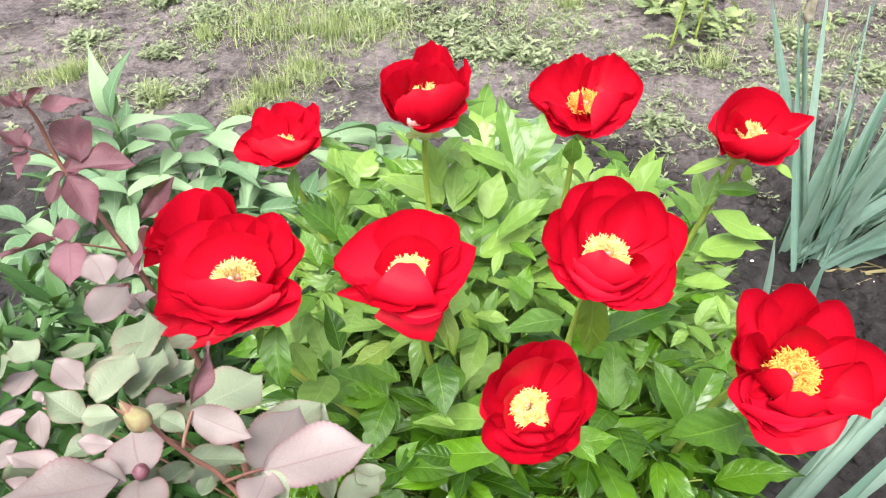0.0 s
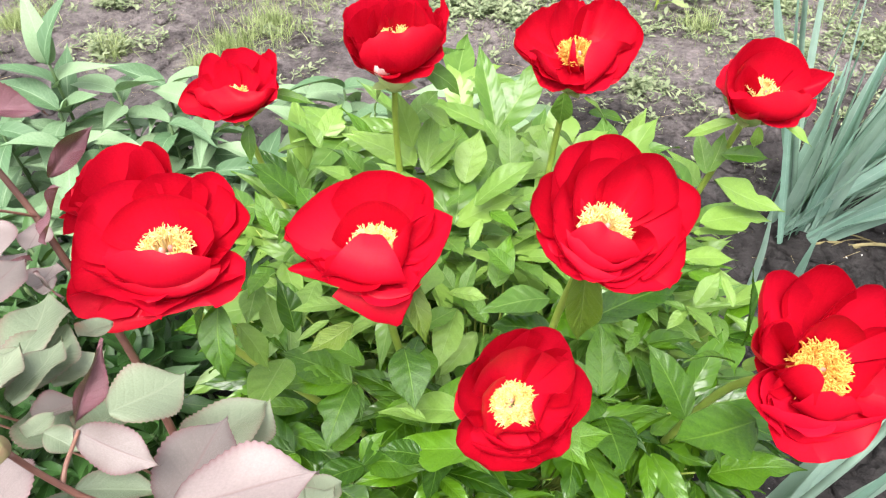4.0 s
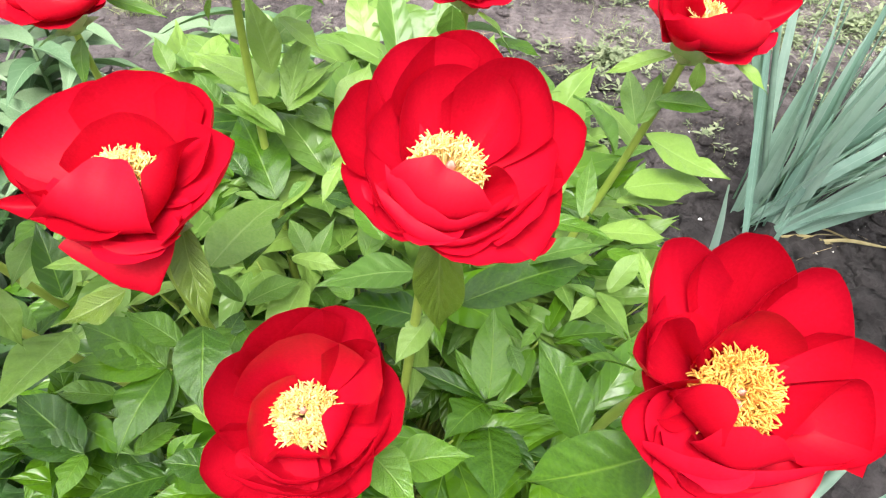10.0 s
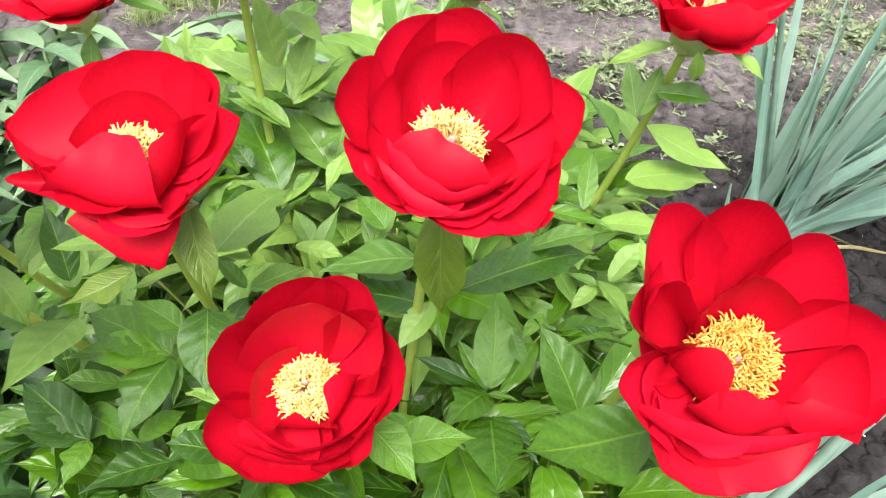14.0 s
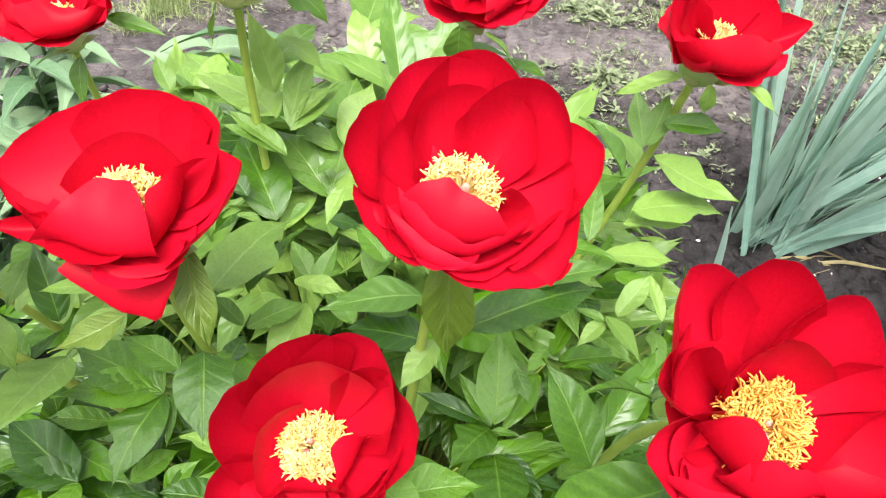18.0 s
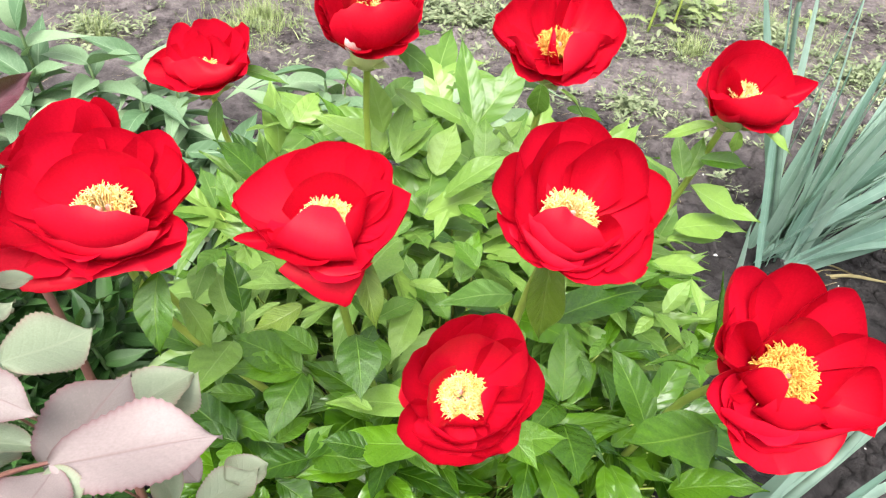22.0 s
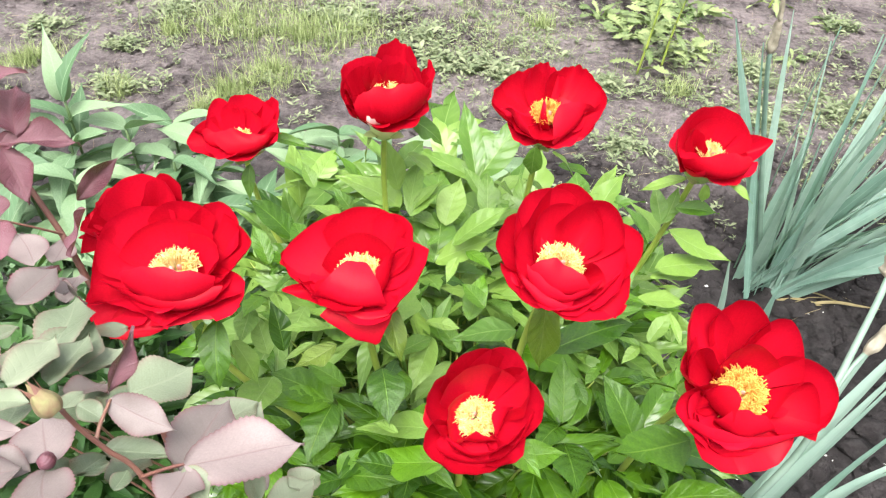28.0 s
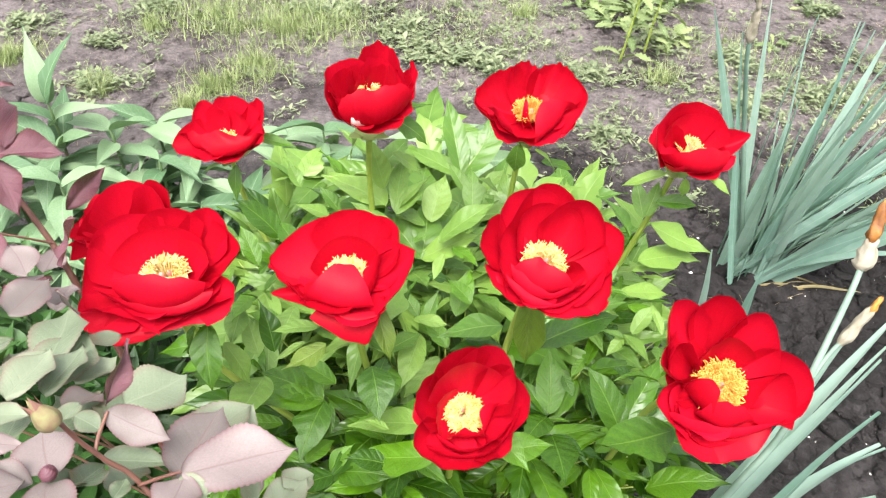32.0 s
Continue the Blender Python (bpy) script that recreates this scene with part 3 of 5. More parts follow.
# the large one facing the path
head, m = flower((0.215, 0.326, 0.692), (0.08, -0.54, 0.83), [(5, 20, 0.034, 0.05, 96, 60, 0.04, 0.001)],
       "large wide open red peony flower showing golden stamens", (330, 0.0195, 0.017, M_GOLD), 5, foot=(0.23, 0.60, 0.0), hollow=0.06)
petal((154, 0.049, 0.034), (124, 0.065, 0.040), (112, 0.051, 0.040))
petal((115, 0.056, 0.038), (94, 0.057, 0.042), (81, 0.048, 0.042))
petal((88, 0.039, 0.038), (70, 0.051, 0.040), (32, 0.040, 0.036))
petal((38, 0.040, 0.034), (15, 0.053, 0.034), (348, 0.056, 0.028))
petal((0, 0.057, 0.028), (343, 0.055, 0.024), (322, 0.041, 0.018))
petal((326, 0.045, 0.010), (303, 0.051, 0.004), (272, 0.051, 0.002))
petal((279, 0.051, 0.002), (247, 0.052, 0.006), (215, 0.042, 0.016))
petal((223, 0.046, 0.012), (187, 0.047, 0.024), (174, 0.030, 0.026))
petal((144, 0.051, 0.032), (167, 0.048, 0.030), (178, 0.033, 0.024))
petal((165, 0.043, 0.032), (144, 0.043, 0.036), (145, 0.028, 0.030), high=1.15)
petal((141, 0.026, 0.028), (95, 0.030, 0.033), (55, 0.029, 0.030))
petal((346, 0.024, 0.022), (13, 0.040, 0.029), (342, 0.051, 0.022))
petal((191, 0.038, 0.030), (172, 0.018, 0.032), (230, 0.014, 0.030), belly=0.033)
petal((218, 0.023, 0.026), (268, 0.011, 0.027), (310, 0.026, 0.022), belly=0.034)
petal((207, 0.038, 0.022), (268, 0.028, 0.014), (330, 0.041, 0.020), belly=0.040)
petal((214, 0.037, 0.016), (248, 0.041, 0.006), (279, 0.039, 0.006), belly=0.042)
# the cup behind it
head, m = flower((0.258, 0.607, 0.703), (0.10, -0.20, 0.97), [(5, 20, 0.034, 0.05, 96, 60, 0.04, 0.001)],
       "half-open dark red peony cup", (120, 0.0135, 0.013, M_STAMEN), 6, drop=0.012, rise=0.002)
petal((215, 0.052, 0.026), (168, 0.035, 0.040), (113, 0.028, 0.044))
petal((144, 0.027, 0.044), (76, 0.026, 0.044), (14, 0.031, 0.034))
petal((22, 0.035, 0.028), (14, 0.062, 0.022), (347, 0.039, 0.010), peak=0.5)
petal((353, 0.047, 0.010), (342, 0.045, 0.006), (306, 0.032, 0.000))
petal((224, 0.044, 0.028), (257, 0.027, 0.030), (344, 0.030, 0.026), belly=0.044)
petal((203, 0.048, 0.032), (227, 0.049, 0.022), (262, 0.031, 0.020), belly=0.044)
petal((162, 0.025, 0.034), (89, 0.018, 0.038), (25, 0.027, 0.036))
petal((187, 0.031, 0.032), (173, 0.024, 0.034), (204, 0.013, 0.028))
# the fan at the back
head, m = flower((0.104, 0.642, 0.708), (0.02, -0.26, 0.95), [(5, 20, 0.034, 0.05, 96, 60, 0.04, 0.001)],
       "fan-shaped red peony flower with notched petals", (130, 0.016, 0.022, M_GOLD), 7, drop=0.011, rise=0.002)
petal((145, 0.048, 0.036), (182, 0.055, 0.026), (214, 0.035, 0.008), peak=0.5)
petal((173, 0.052, 0.034), (138, 0.042, 0.040), (110, 0.034, 0.042), ruffle=0.0045)
petal((130, 0.034, 0.042), (104, 0.037, 0.045), (72, 0.033, 0.042), ruffle=0.0045)
petal((84, 0.030, 0.042), (60, 0.051, 0.040), (25, 0.054, 0.032), ruffle=0.0045)
petal((39, 0.057, 0.032), (17, 0.060, 0.026), (347, 0.045, 0.010), peak=0.5)
petal((4, 0.052, 0.010), (332, 0.039, -0.002), (293, 0.026, -0.002))
petal((329, 0.033, -0.002), (293, 0.030, -0.004), (250, 0.025, 0.000))
petal((261, 0.023, 0.000), (234, 0.035, 0.000), (201, 0.042, 0.014))
petal((250, 0.025, 0.024), (193, 0.006, 0.033), (268, 0.020, 0.024), belly=0.018)
petal((275, 0.025, 0.018), (340, 0.011, 0.032), (359, 0.045, 0.029), belly=0.038)
petal((242, 0.036, 0.018), (209, 0.036, 0.030), (196, 0.051, 0.029), belly=0.038)
# the tall half-closed one
head, m = flower((-0.050, 0.612, 0.745), (0.03, -0.18, 0.98), [(5, 20, 0.036, 0.05, 96, 40, 0.04, 0.001)],
       "half-closed red peony flower with a white-streaked base", (80, 0.012, 0.016, M_STAMEN), 8, drop=0.032, rise=0.018, foot=(0.0, 0.60, 0.0))
petal((208, 0.042, 0.034), (167, 0.036, 0.050), (130, 0.018, 0.056), ruffle=0.0025)
petal((148, 0.017, 0.056), (76, 0.036, 0.058), (24, 0.033, 0.052), ruffle=0.0045)
petal((23, 0.031, 0.046), (29, 0.046, 0.047), (10, 0.044, 0.038), ruffle=0.0026)
petal((229, 0.032, 0.042), (307, 0.015, 0.047), (354, 0.035, 0.044), belly=0.034, ruffle=0.0025)
petal((194, 0.040, 0.040), (220, 0.035, 0.038), (262, 0.025, 0.040), belly=0.034, ruffle=0.0025)
petal((226, 0.036, 0.032), (229, 0.029, 0.040), (266, 0.032, 0.032), belly=0.036, ruffle=0.0026)
petal((182, 0.011, 0.050), (64, 0.018, 0.054), (17, 0.026, 0.050), ruffle=0.0026)
petal((190, 0.035, 0.044), (169, 0.024, 0.049), (146, 0.009, 0.050), ruffle=0.0026)
petal((30, 0.030, 0.046), (17, 0.042, 0.030), (349, 0.029, 0.018), belly=0.034, ruffle=0.0025)
petal((95, 0.005, 0.052), (35, 0.018, 0.053), (360, 0.027, 0.048), ruffle=0.0026)
petal((204, 0.040, 0.034), (220, 0.037, 0.024), (246, 0.028, 0.016), belly=0.034, ruffle=0.0025)
guard = petal((236, 0.030, 0.020), (248, 0.034, 0.022), (262, 0.030, 0.017), belly=0.036)
guard.data.materials.clear()
guard.data.materials.append(M_WHITE_PETAL)
tagged(guard, "white and red streaked guard petal")
# the low cup to one side
head, m = flower((-0.221, 0.707, 0.619), (-0.06, -0.16, 0.98), [(5, 20, 0.034, 0.05, 96, 60, 0.04, 0.001)],
       "half-open red peony cup with a pale calyx", (90, 0.014, 0.014, M_STAMEN), 9, drop=0.007, rise=-0.003)
petal((183, 0.033, 0.026), (135, 0.036, 0.038), (96, 0.020, 0.038), ruffle=0.0026)
petal((132, 0.025, 0.036), (81, 0.028, 0.042), (30, 0.039, 0.040), ruffle=0.0026)
petal((40, 0.033, 0.038), (34, 0.047, 0.040), (353, 0.048, 0.028), ruffle=0.0026)
petal((210, 0.026, 0.024), (318, 0.019, 0.027), (346, 0.049, 0.024), belly=0.045, ruffle=0.0026)
petal((187, 0.049, 0.018), (204, 0.025, 0.023), (292, 0.014, 0.025), belly=0.044, ruffle=0.0026)
petal((171, 0.040, 0.022), (196, 0.055, 0.012), (241, 0.033, 0.002), ruffle=0.0026)
petal((155, 0.019, 0.028), (83, 0.018, 0.033), (25, 0.026, 0.030), ruffle=0.0026)
petal((13, 0.042, 0.024), (350, 0.044, 0.012), (306, 0.023, 0.000), ruffle=0.0026)
# the one hidden behind
head, m = flower((-0.244, 0.486, 0.676), (-0.15, -0.1, 0.98), [(6, 30, 0.045, 0.055, 92, 16, 0.045, 0.003)],
       "red peony flower half hidden behind another", None, 10, foot=(-0.17, 0.66, 0.0))
petal((216, 0.050, 0.014), (196, 0.031, 0.028), (150, 0.023, 0.034))
petal((179, 0.024, 0.034), (91, 0.024, 0.040), (47, 0.029, 0.040))
petal((39, 0.020, 0.044), (25, 0.036, 0.046), (352, 0.048, 0.038))
petal((214, 0.043, 0.018), (255, 0.023, 0.016), (327, 0.041, 0.016))
petal((353, 0.011, 0.038), (28, 0.027, 0.044), (358, 0.040, 0.038))



def peony_leaf(width, fold, arch, bend, twist, lobe, material, seed):
    """A peony leaflet of length 1 along +y: drawn-out tip, arched and twisted blade that swells between its side veins."""
    rnd = random.Random(seed)
    a, b = rnd.uniform(0, 6), rnd.uniform(0, 6)

    def point(u, v):
        s = 2 * u - 1
        p = v ** 0.80
        half = 0.94 * width / 2 * max(0.015, math.sin(math.pi * p)) ** (0.75 + 1.0 * v * v)
        if lobe and s * lobe > 0:
            half *= 1 + 0.30 * math.exp(-((v - 0.44) / 0.10) ** 2) - 0.34 * math.exp(-((v - 0.62) / 0.06) ** 2)
        half *= 1 + 0.035 * math.sin(11 * v + a + s) * abs(s)
        x = s * half * math.cos(fold)
        z = abs(s) * half * math.sin(fold) - 0.30 * fold * s * s * half
        z += 0.045 * width * s * s * math.sin(10 * v + a + (2.2 if s > 0 else 0))
        z += 0.017 * math.cos(6.2832 * 6 * (v - 0.24 * abs(s) ** 0.8)) * math.sin(math.pi * min(1, abs(s) * 1.05)) * min(1, 6 * (1 - v))
        turn = twist * (v - 0.3)
        x, z = x * math.cos(turn) - z * math.sin(turn), x * math.sin(turn) + z * math.cos(turn)
        x += bend * v * v * (1 - 0.3 * v)
        z += 0.5 * arch * v * (1 - v) * 2 - 0.75 * arch * max(0, v - 0.7) ** 2 + 0.012 * math.sin(5 * v + b)
        return x, v, z

    return sheet("leaf", 24, 8, point, material)


LEAF_FORMS = ((0.40, 0.30, 0.15, 0.05, 0.2, 0), (0.46, 0.22, 0.25, -0.06, -0.3, 0), (0.34, 0.45, 0.10, 0.08, 0.4, 0), (0.44, 0.15, 0.35, -0.03, 0.1, 1), (0.50, 0.25, 0.20, 0.04, -0.2, 0), (0.42, 0.55, 0.30, -0.10, 0.5, 0), (0.46, 0.20, -0.10, 0.06, -0.5, -1))
LEAVES = [peony_leaf(*form, M_LEAF, 20 + i) for i, form in enumerate(LEAF_FORMS)]
BRACTS = [peony_leaf(*form, M_BRACT, 60 + i) for i, form in enumerate(LEAF_FORMS)]
PALE_LEAVES = [peony_leaf(*form, M_LEAF_PALE, 40 + i) for i, form in enumerate(LEAF_FORMS)]


def leaf(base, tip, wide=1.0, roll=0.0, kind=0, pale=False, bract=False):
    """One peony leaflet from base to tip."""
    shapes = BRACTS if bract else PALE_LEAVES if pale else LEAVES
    length = (Vector(tip) - Vector(base)).length
    m = frame_on(base, tip, roll) @ Matrix.Diagonal((0.97 * length * wide, length, length, 1))
    return part("leaf", shapes[kind % len(shapes)], bush, m)


# under the great bowl and between the front flowers
leaf((-0.042, 0.464, 0.585), (-0.005, 0.528, 0.586), 1.3, 0, 3, True)
leaf((-0.022, 0.472, 0.575), (-0.003, 0.547, 0.566), 0.95, -25, 2)
leaf((0.084, 0.481, 0.575), (0.022, 0.467, 0.575), 1.15, 0, 1, True)
leaf((0.097, 0.438, 0.670), (0.096, 0.431, 0.579), 0.92, 0, 5, bract=True)
leaf((0.112, 0.459, 0.575), (0.205, 0.504, 0.569), 0.85, 0, 1)
leaf((0.153, 0.494, 0.580), (0.206, 0.498, 0.600), 0.9, 0, 0, True)
leaf((0.091, 0.474, 0.540), (0.033, 0.477, 0.540), 1.3, 0, 4)
leaf((0.096, 0.472, 0.545), (0.076, 0.439, 0.530), 1.35, 0, 0, True)
leaf((0.077, 0.488, 0.550), (0.030, 0.488, 0.550), 0.8, 0, 1)
leaf((-0.024, 0.465, 0.550), (0.011, 0.490, 0.550), 1.1, 0, 1, True)
leaf((-0.027, 0.467, 0.550), (-0.051, 0.481, 0.560), 1.2, 0, 0)
leaf((0.004, 0.531, 0.530), (-0.016, 0.557, 0.540), 1.3, 0, 0, True)
leaf((0.058, 0.534, 0.550), (0.031, 0.556, 0.560), 1.3, 0, 4)
leaf((0.012, 0.511, 0.540), (0.022, 0.539, 0.565), 1.2, 0, 2, True)
# a compound leaf by the front cup
leaf((0.144, 0.466, 0.460), (0.146, 0.525, 0.500), 1.1, 0, 1)
leaf((0.141, 0.464, 0.460), (0.081, 0.474, 0.480), 0.9, 0, 2)
leaf((0.141, 0.462, 0.460), (0.109, 0.417, 0.480), 1.2, 0, 3)
leaf((0.141, 0.464, 0.460), (0.112, 0.497, 0.480), 1.0, 0, 2)
leaf((0.142, 0.461, 0.460), (0.164, 0.458, 0.460), 0.9, 0, 0)
leaf((0.078, 0.364, 0.540), (0.126, 0.373, 0.547), 1.3, 0, 4)
leaf((0.144, 0.442, 0.460), (0.141, 0.367, 0.490), 1.25, 0, 1)
leaf((0.150, 0.449, 0.450), (0.181, 0.413, 0.450), 1.0, 0, 0)
leaf((0.196, 0.403, 0.520), (0.160, 0.451, 0.560), 1.1, 0, 4)
# broad leaves in front of the golden flower
leaf((0.201, 0.335, 0.625), (0.138, 0.306, 0.640), 1.3, 0, 6)
leaf((0.202, 0.386, 0.620), (0.165, 0.387, 0.620), 1.15, 40, 5)
leaf((0.184, 0.349, 0.665), (0.197, 0.340, 0.680), 1.3, 40, 5, True)
leaf((0.210, 0.401, 0.620), (0.212, 0.430, 0.670), 0.75, 60, 2)
leaf((0.229, 0.464, 0.590), (0.222, 0.495, 0.600), 0.9, 0, 2, True)
leaf((0.208, 0.496, 0.550), (0.189, 0.478, 0.540), 1.2, 0, 0, True)
leaf((0.209, 0.494, 0.550), (0.185, 0.504, 0.550), 0.9, 0, 0, True)
leaf((0.216, 0.500, 0.550), (0.241, 0.524, 0.570), 1.0, 0, 1, True)
leaf((0.208, 0.499, 0.550), (0.226, 0.452, 0.560), 0.9, 0, 2, True)
leaf((0.215, 0.416, 0.530), (0.234, 0.424, 0.540), 1.1, 0, 1)
leaf((0.219, 0.468, 0.520), (0.194, 0.474, 0.530), 1.1, 0, 3)
leaf((0.066, 0.344, 0.600), (0.097, 0.318, 0.590), 1.2, 0, 4)
leaf((0.156, 0.494, 0.490), (0.165, 0.472, 0.480), 1.2, 0, 1)
leaf((0.178, 0.509, 0.500), (0.164, 0.489, 0.490), 1.2, 0, 0)
# a compound leaf below the funnel flower
leaf((-0.086, 0.457, 0.484), (-0.158, 0.481, 0.490), 1.25, 0, 4)
leaf((-0.086, 0.456, 0.484), (-0.156, 0.445, 0.490), 1.1, 0, 1)
leaf((-0.085, 0.455, 0.484), (-0.104, 0.390, 0.471), 1.2, 0, 3)
leaf((-0.080, 0.454, 0.484), (-0.073, 0.419, 0.475), 0.9, 0, 2)
leaf((-0.074, 0.464, 0.500), (-0.119, 0.484, 0.510), 1.1, 0, 1)
leaf((-0.072, 0.420, 0.610), (-0.106, 0.397, 0.600), 1.25, 0, 6, bract=True)
leaf((-0.030, 0.417, 0.670), (-0.018, 0.384, 0.627), 0.95, 0, 5, bract=True)
leaf((-0.046, 0.436, 0.600), (-0.084, 0.430, 0.580), 0.8, 0, 2, True)
leaf((-0.141, 0.454, 0.520), (-0.151, 0.382, 0.535), 1.15, 0, 4, True)
leaf((-0.172, 0.456, 0.503), (-0.219, 0.470, 0.500), 1.1, 0, 1)
leaf((-0.173, 0.457, 0.503), (-0.204, 0.489, 0.510), 1.0, 0, 0)
leaf((-0.173, 0.457, 0.503), (-0.165, 0.491, 0.500), 1.0, 0, 2)
leaf((-0.023, 0.449, 0.550), (-0.028, 0.389, 0.550), 1.3, 0, 4)
leaf((-0.030, 0.435, 0.550), (-0.023, 0.460, 0.550), 1.3, 0, 3)
leaf((-0.016, 0.372, 0.560), (-0.037, 0.380, 0.560), 1.0, 0, 0, True)
leaf((-0.017, 0.364, 0.520), (-0.053, 0.360, 0.530), 1.4, 0, 4)
leaf((-0.069, 0.388, 0.460), (-0.117, 0.358, 0.470), 1.1, 0, 1)
leaf((-0.134, 0.405, 0.450), (-0.201, 0.444, 0.450), 1.3, 0, 0)
leaf((-0.133, 0.404, 0.450), (-0.186, 0.409, 0.450), 1.1, 0, 1)
leaf((-0.132, 0.403, 0.450), (-0.138, 0.368, 0.450), 1.3, 0, 3)
leaf((-0.131, 0.457, 0.440), (-0.180, 0.453, 0.440), 1.2, 0, 0)
leaf((-0.100, 0.407, 0.450), (-0.072, 0.432, 0.450), 1.2, 0, 1)
leaf((-0.129, 0.497, 0.550), (-0.165, 0.509, 0.550), 1.2, 0, 1)
leaf((-0.148, 0.472, 0.530), (-0.166, 0.504, 0.550), 1.2, 0, 4, True)
leaf((-0.181, 0.479, 0.530), (-0.173, 0.502, 0.540), 1.2, 0, 0, True)
# on the tall stem
leaf((-0.025, 0.628, 0.585), (0.007, 0.677, 0.600), 1.0, 20, 2, True)
leaf((-0.026, 0.632, 0.585), (-0.022, 0.707, 0.620), 0.9, 0, 2, True)
leaf((-0.037, 0.634, 0.590), (-0.103, 0.708, 0.580), 1.1, 0, 1, True)
leaf((-0.026, 0.613, 0.575), (-0.078, 0.628, 0.585), 0.9, 0, 0, True)
leaf((-0.025, 0.611, 0.575), (-0.079, 0.640, 0.590), 0.9, 0, 2, True)
leaf((-0.043, 0.664, 0.620), (-0.014, 0.708, 0.630), 1.1, 30, 3, True)
leaf((-0.031, 0.589, 0.530), (-0.080, 0.668, 0.550), 1.1, 0, 4)
leaf((0.003, 0.658, 0.550), (-0.031, 0.671, 0.560), 1.2, 0, 4, True)
leaf((0.027, 0.551, 0.600), (0.015, 0.527, 0.585), 1.1, 0, 5, True)
leaf((-0.004, 0.577, 0.560), (-0.016, 0.565, 0.550), 1.4, 0, 0, True)
leaf((-0.052, 0.589, 0.550), (-0.072, 0.609, 0.560), 1.3, 0, 1)
leaf((-0.044, 0.537, 0.580), (-0.023, 0.531, 0.580), 1.0, 0, 0, True)
leaf((-0.005, 0.623, 0.550), (0.012, 0.630, 0.560), 1.2, 0, 1, True)
# on the outer stem
leaf((0.237, 0.594, 0.615), (0.298, 0.570, 0.602), 1.2, 0, 6, True)
leaf((0.227, 0.570, 0.585), (0.294, 0.573, 0.585), 1.25, 0, 3, True)
leaf((0.225, 0.571, 0.570), (0.275, 0.574, 0.570), 0.7, 0, 1, True)
leaf((0.239, 0.600, 0.640), (0.284, 0.596, 0.635), 1.15, 30, 5)
leaf((0.230, 0.597, 0.620), (0.219, 0.627, 0.650), 1.1, -20, 0, True)
leaf((0.233, 0.600, 0.620), (0.246, 0.624, 0.650), 1.0, 20, 3, True)
leaf((0.236, 0.586, 0.685), (0.197, 0.593, 0.660), 0.95, -20, 2, True)
leaf((0.274, 0.585, 0.685), (0.300, 0.574, 0.670), 0.9, 20, 0, True)
leaf((0.252, 0.579, 0.685), (0.255, 0.582, 0.660), 1.0, 0, 1, True)
leaf((0.218, 0.588, 0.600), (0.197, 0.656, 0.600), 0.9, 30, 5, True)
leaf((0.201, 0.561, 0.560), (0.206, 0.611, 0.580), 1.0, 0, 2, True)
leaf((0.214, 0.558, 0.550), (0.268, 0.558, 0.550), 1.0, 0, 4, True)
leaf((0.170, 0.557, 0.560), (0.222, 0.542, 0.560), 0.9, 0, 0)
leaf((0.191, 0.599, 0.550), (0.184, 0.614, 0.560), 1.3, 0, 1, True)
# beside the front cup and low down
leaf((-0.034, 0.419, 0.585), (-0.021, 0.369, 0.572), 1.35, 0, 4)
leaf((0.019, 0.393, 0.535), (-0.056, 0.410, 0.512), 0.9, 0, 1, True)
leaf((0.025, 0.366, 0.530), (-0.053, 0.369, 0.518), 1.05, 0, 6)
leaf((-0.161, 0.403, 0.650), (-0.159, 0.363, 0.610), 1.3, 0, 5)
leaf((-0.170, 0.398, 0.650), (-0.179, 0.394, 0.620), 1.2, 0, 1)
leaf((-0.161, 0.426, 0.600), (-0.138, 0.412, 0.560), 1.2, 0, 0, True)
leaf((-0.121, 0.435, 0.580), (-0.134, 0.461, 0.620), 1.0, 10, 1)
leaf((-0.079, 0.431, 0.620), (-0.119, 0.426, 0.615), 1.0, 0, 0, True)
leaf((-0.098, 0.456, 0.570), (-0.124, 0.439, 0.560), 0.9, 0, 2, True)
leaf((-0.075, 0.398, 0.450), (-0.009, 0.383, 0.460), 1.2, 0, 1)
leaf((-0.078, 0.398, 0.450), (-0.112, 0.371, 0.460), 1.2, 0, 0)
leaf((-0.075, 0.398, 0.450), (-0.053, 0.417, 0.470), 1.2, 0, 4)
leaf((-0.165, 0.494, 0.570), (-0.166, 0.456, 0.560), 1.3, 0, 4, True)
leaf((-0.112, 0.491, 0.580), (-0.121, 0.453, 0.570), 1.2, 0, 3, True)
leaf((-0.156, 0.499, 0.580), (-0.168, 0.470, 0.580), 1.3, 0, 1)
leaf((-0.009, 0.414, 0.500), (0.023, 0.460, 0.500), 1.2, 0, 0)
leaf((0.007, 0.498, 0.540), (-0.008, 0.441, 0.520), 1.2, 0, 0, True)
# under the rear flowers
leaf((-0.039, 0.644, 0.585), (-0.109, 0.676, 0.600), 1.15, 0, 1, True)
leaf((-0.038, 0.646, 0.605), (-0.060, 0.665, 0.660), 1.0, 0, 4, True)
leaf((-0.029, 0.638, 0.700), (0.006, 0.635, 0.670), 1.3, 20, 3, True)
leaf((-0.060, 0.617, 0.695), (-0.070, 0.616, 0.660), 1.1, 0, 1, True)
leaf((-0.026, 0.628, 0.710), (0.008, 0.651, 0.710), 0.8, 0, 0, True)
leaf((-0.030, 0.651, 0.650), (0.001, 0.642, 0.630), 1.2, 0, 4, True)
leaf((-0.192, 0.726, 0.610), (-0.143, 0.727, 0.600), 1.0, 30, 2)
leaf((-0.215, 0.712, 0.580), (-0.217, 0.693, 0.540), 0.9, 0, 1, True)
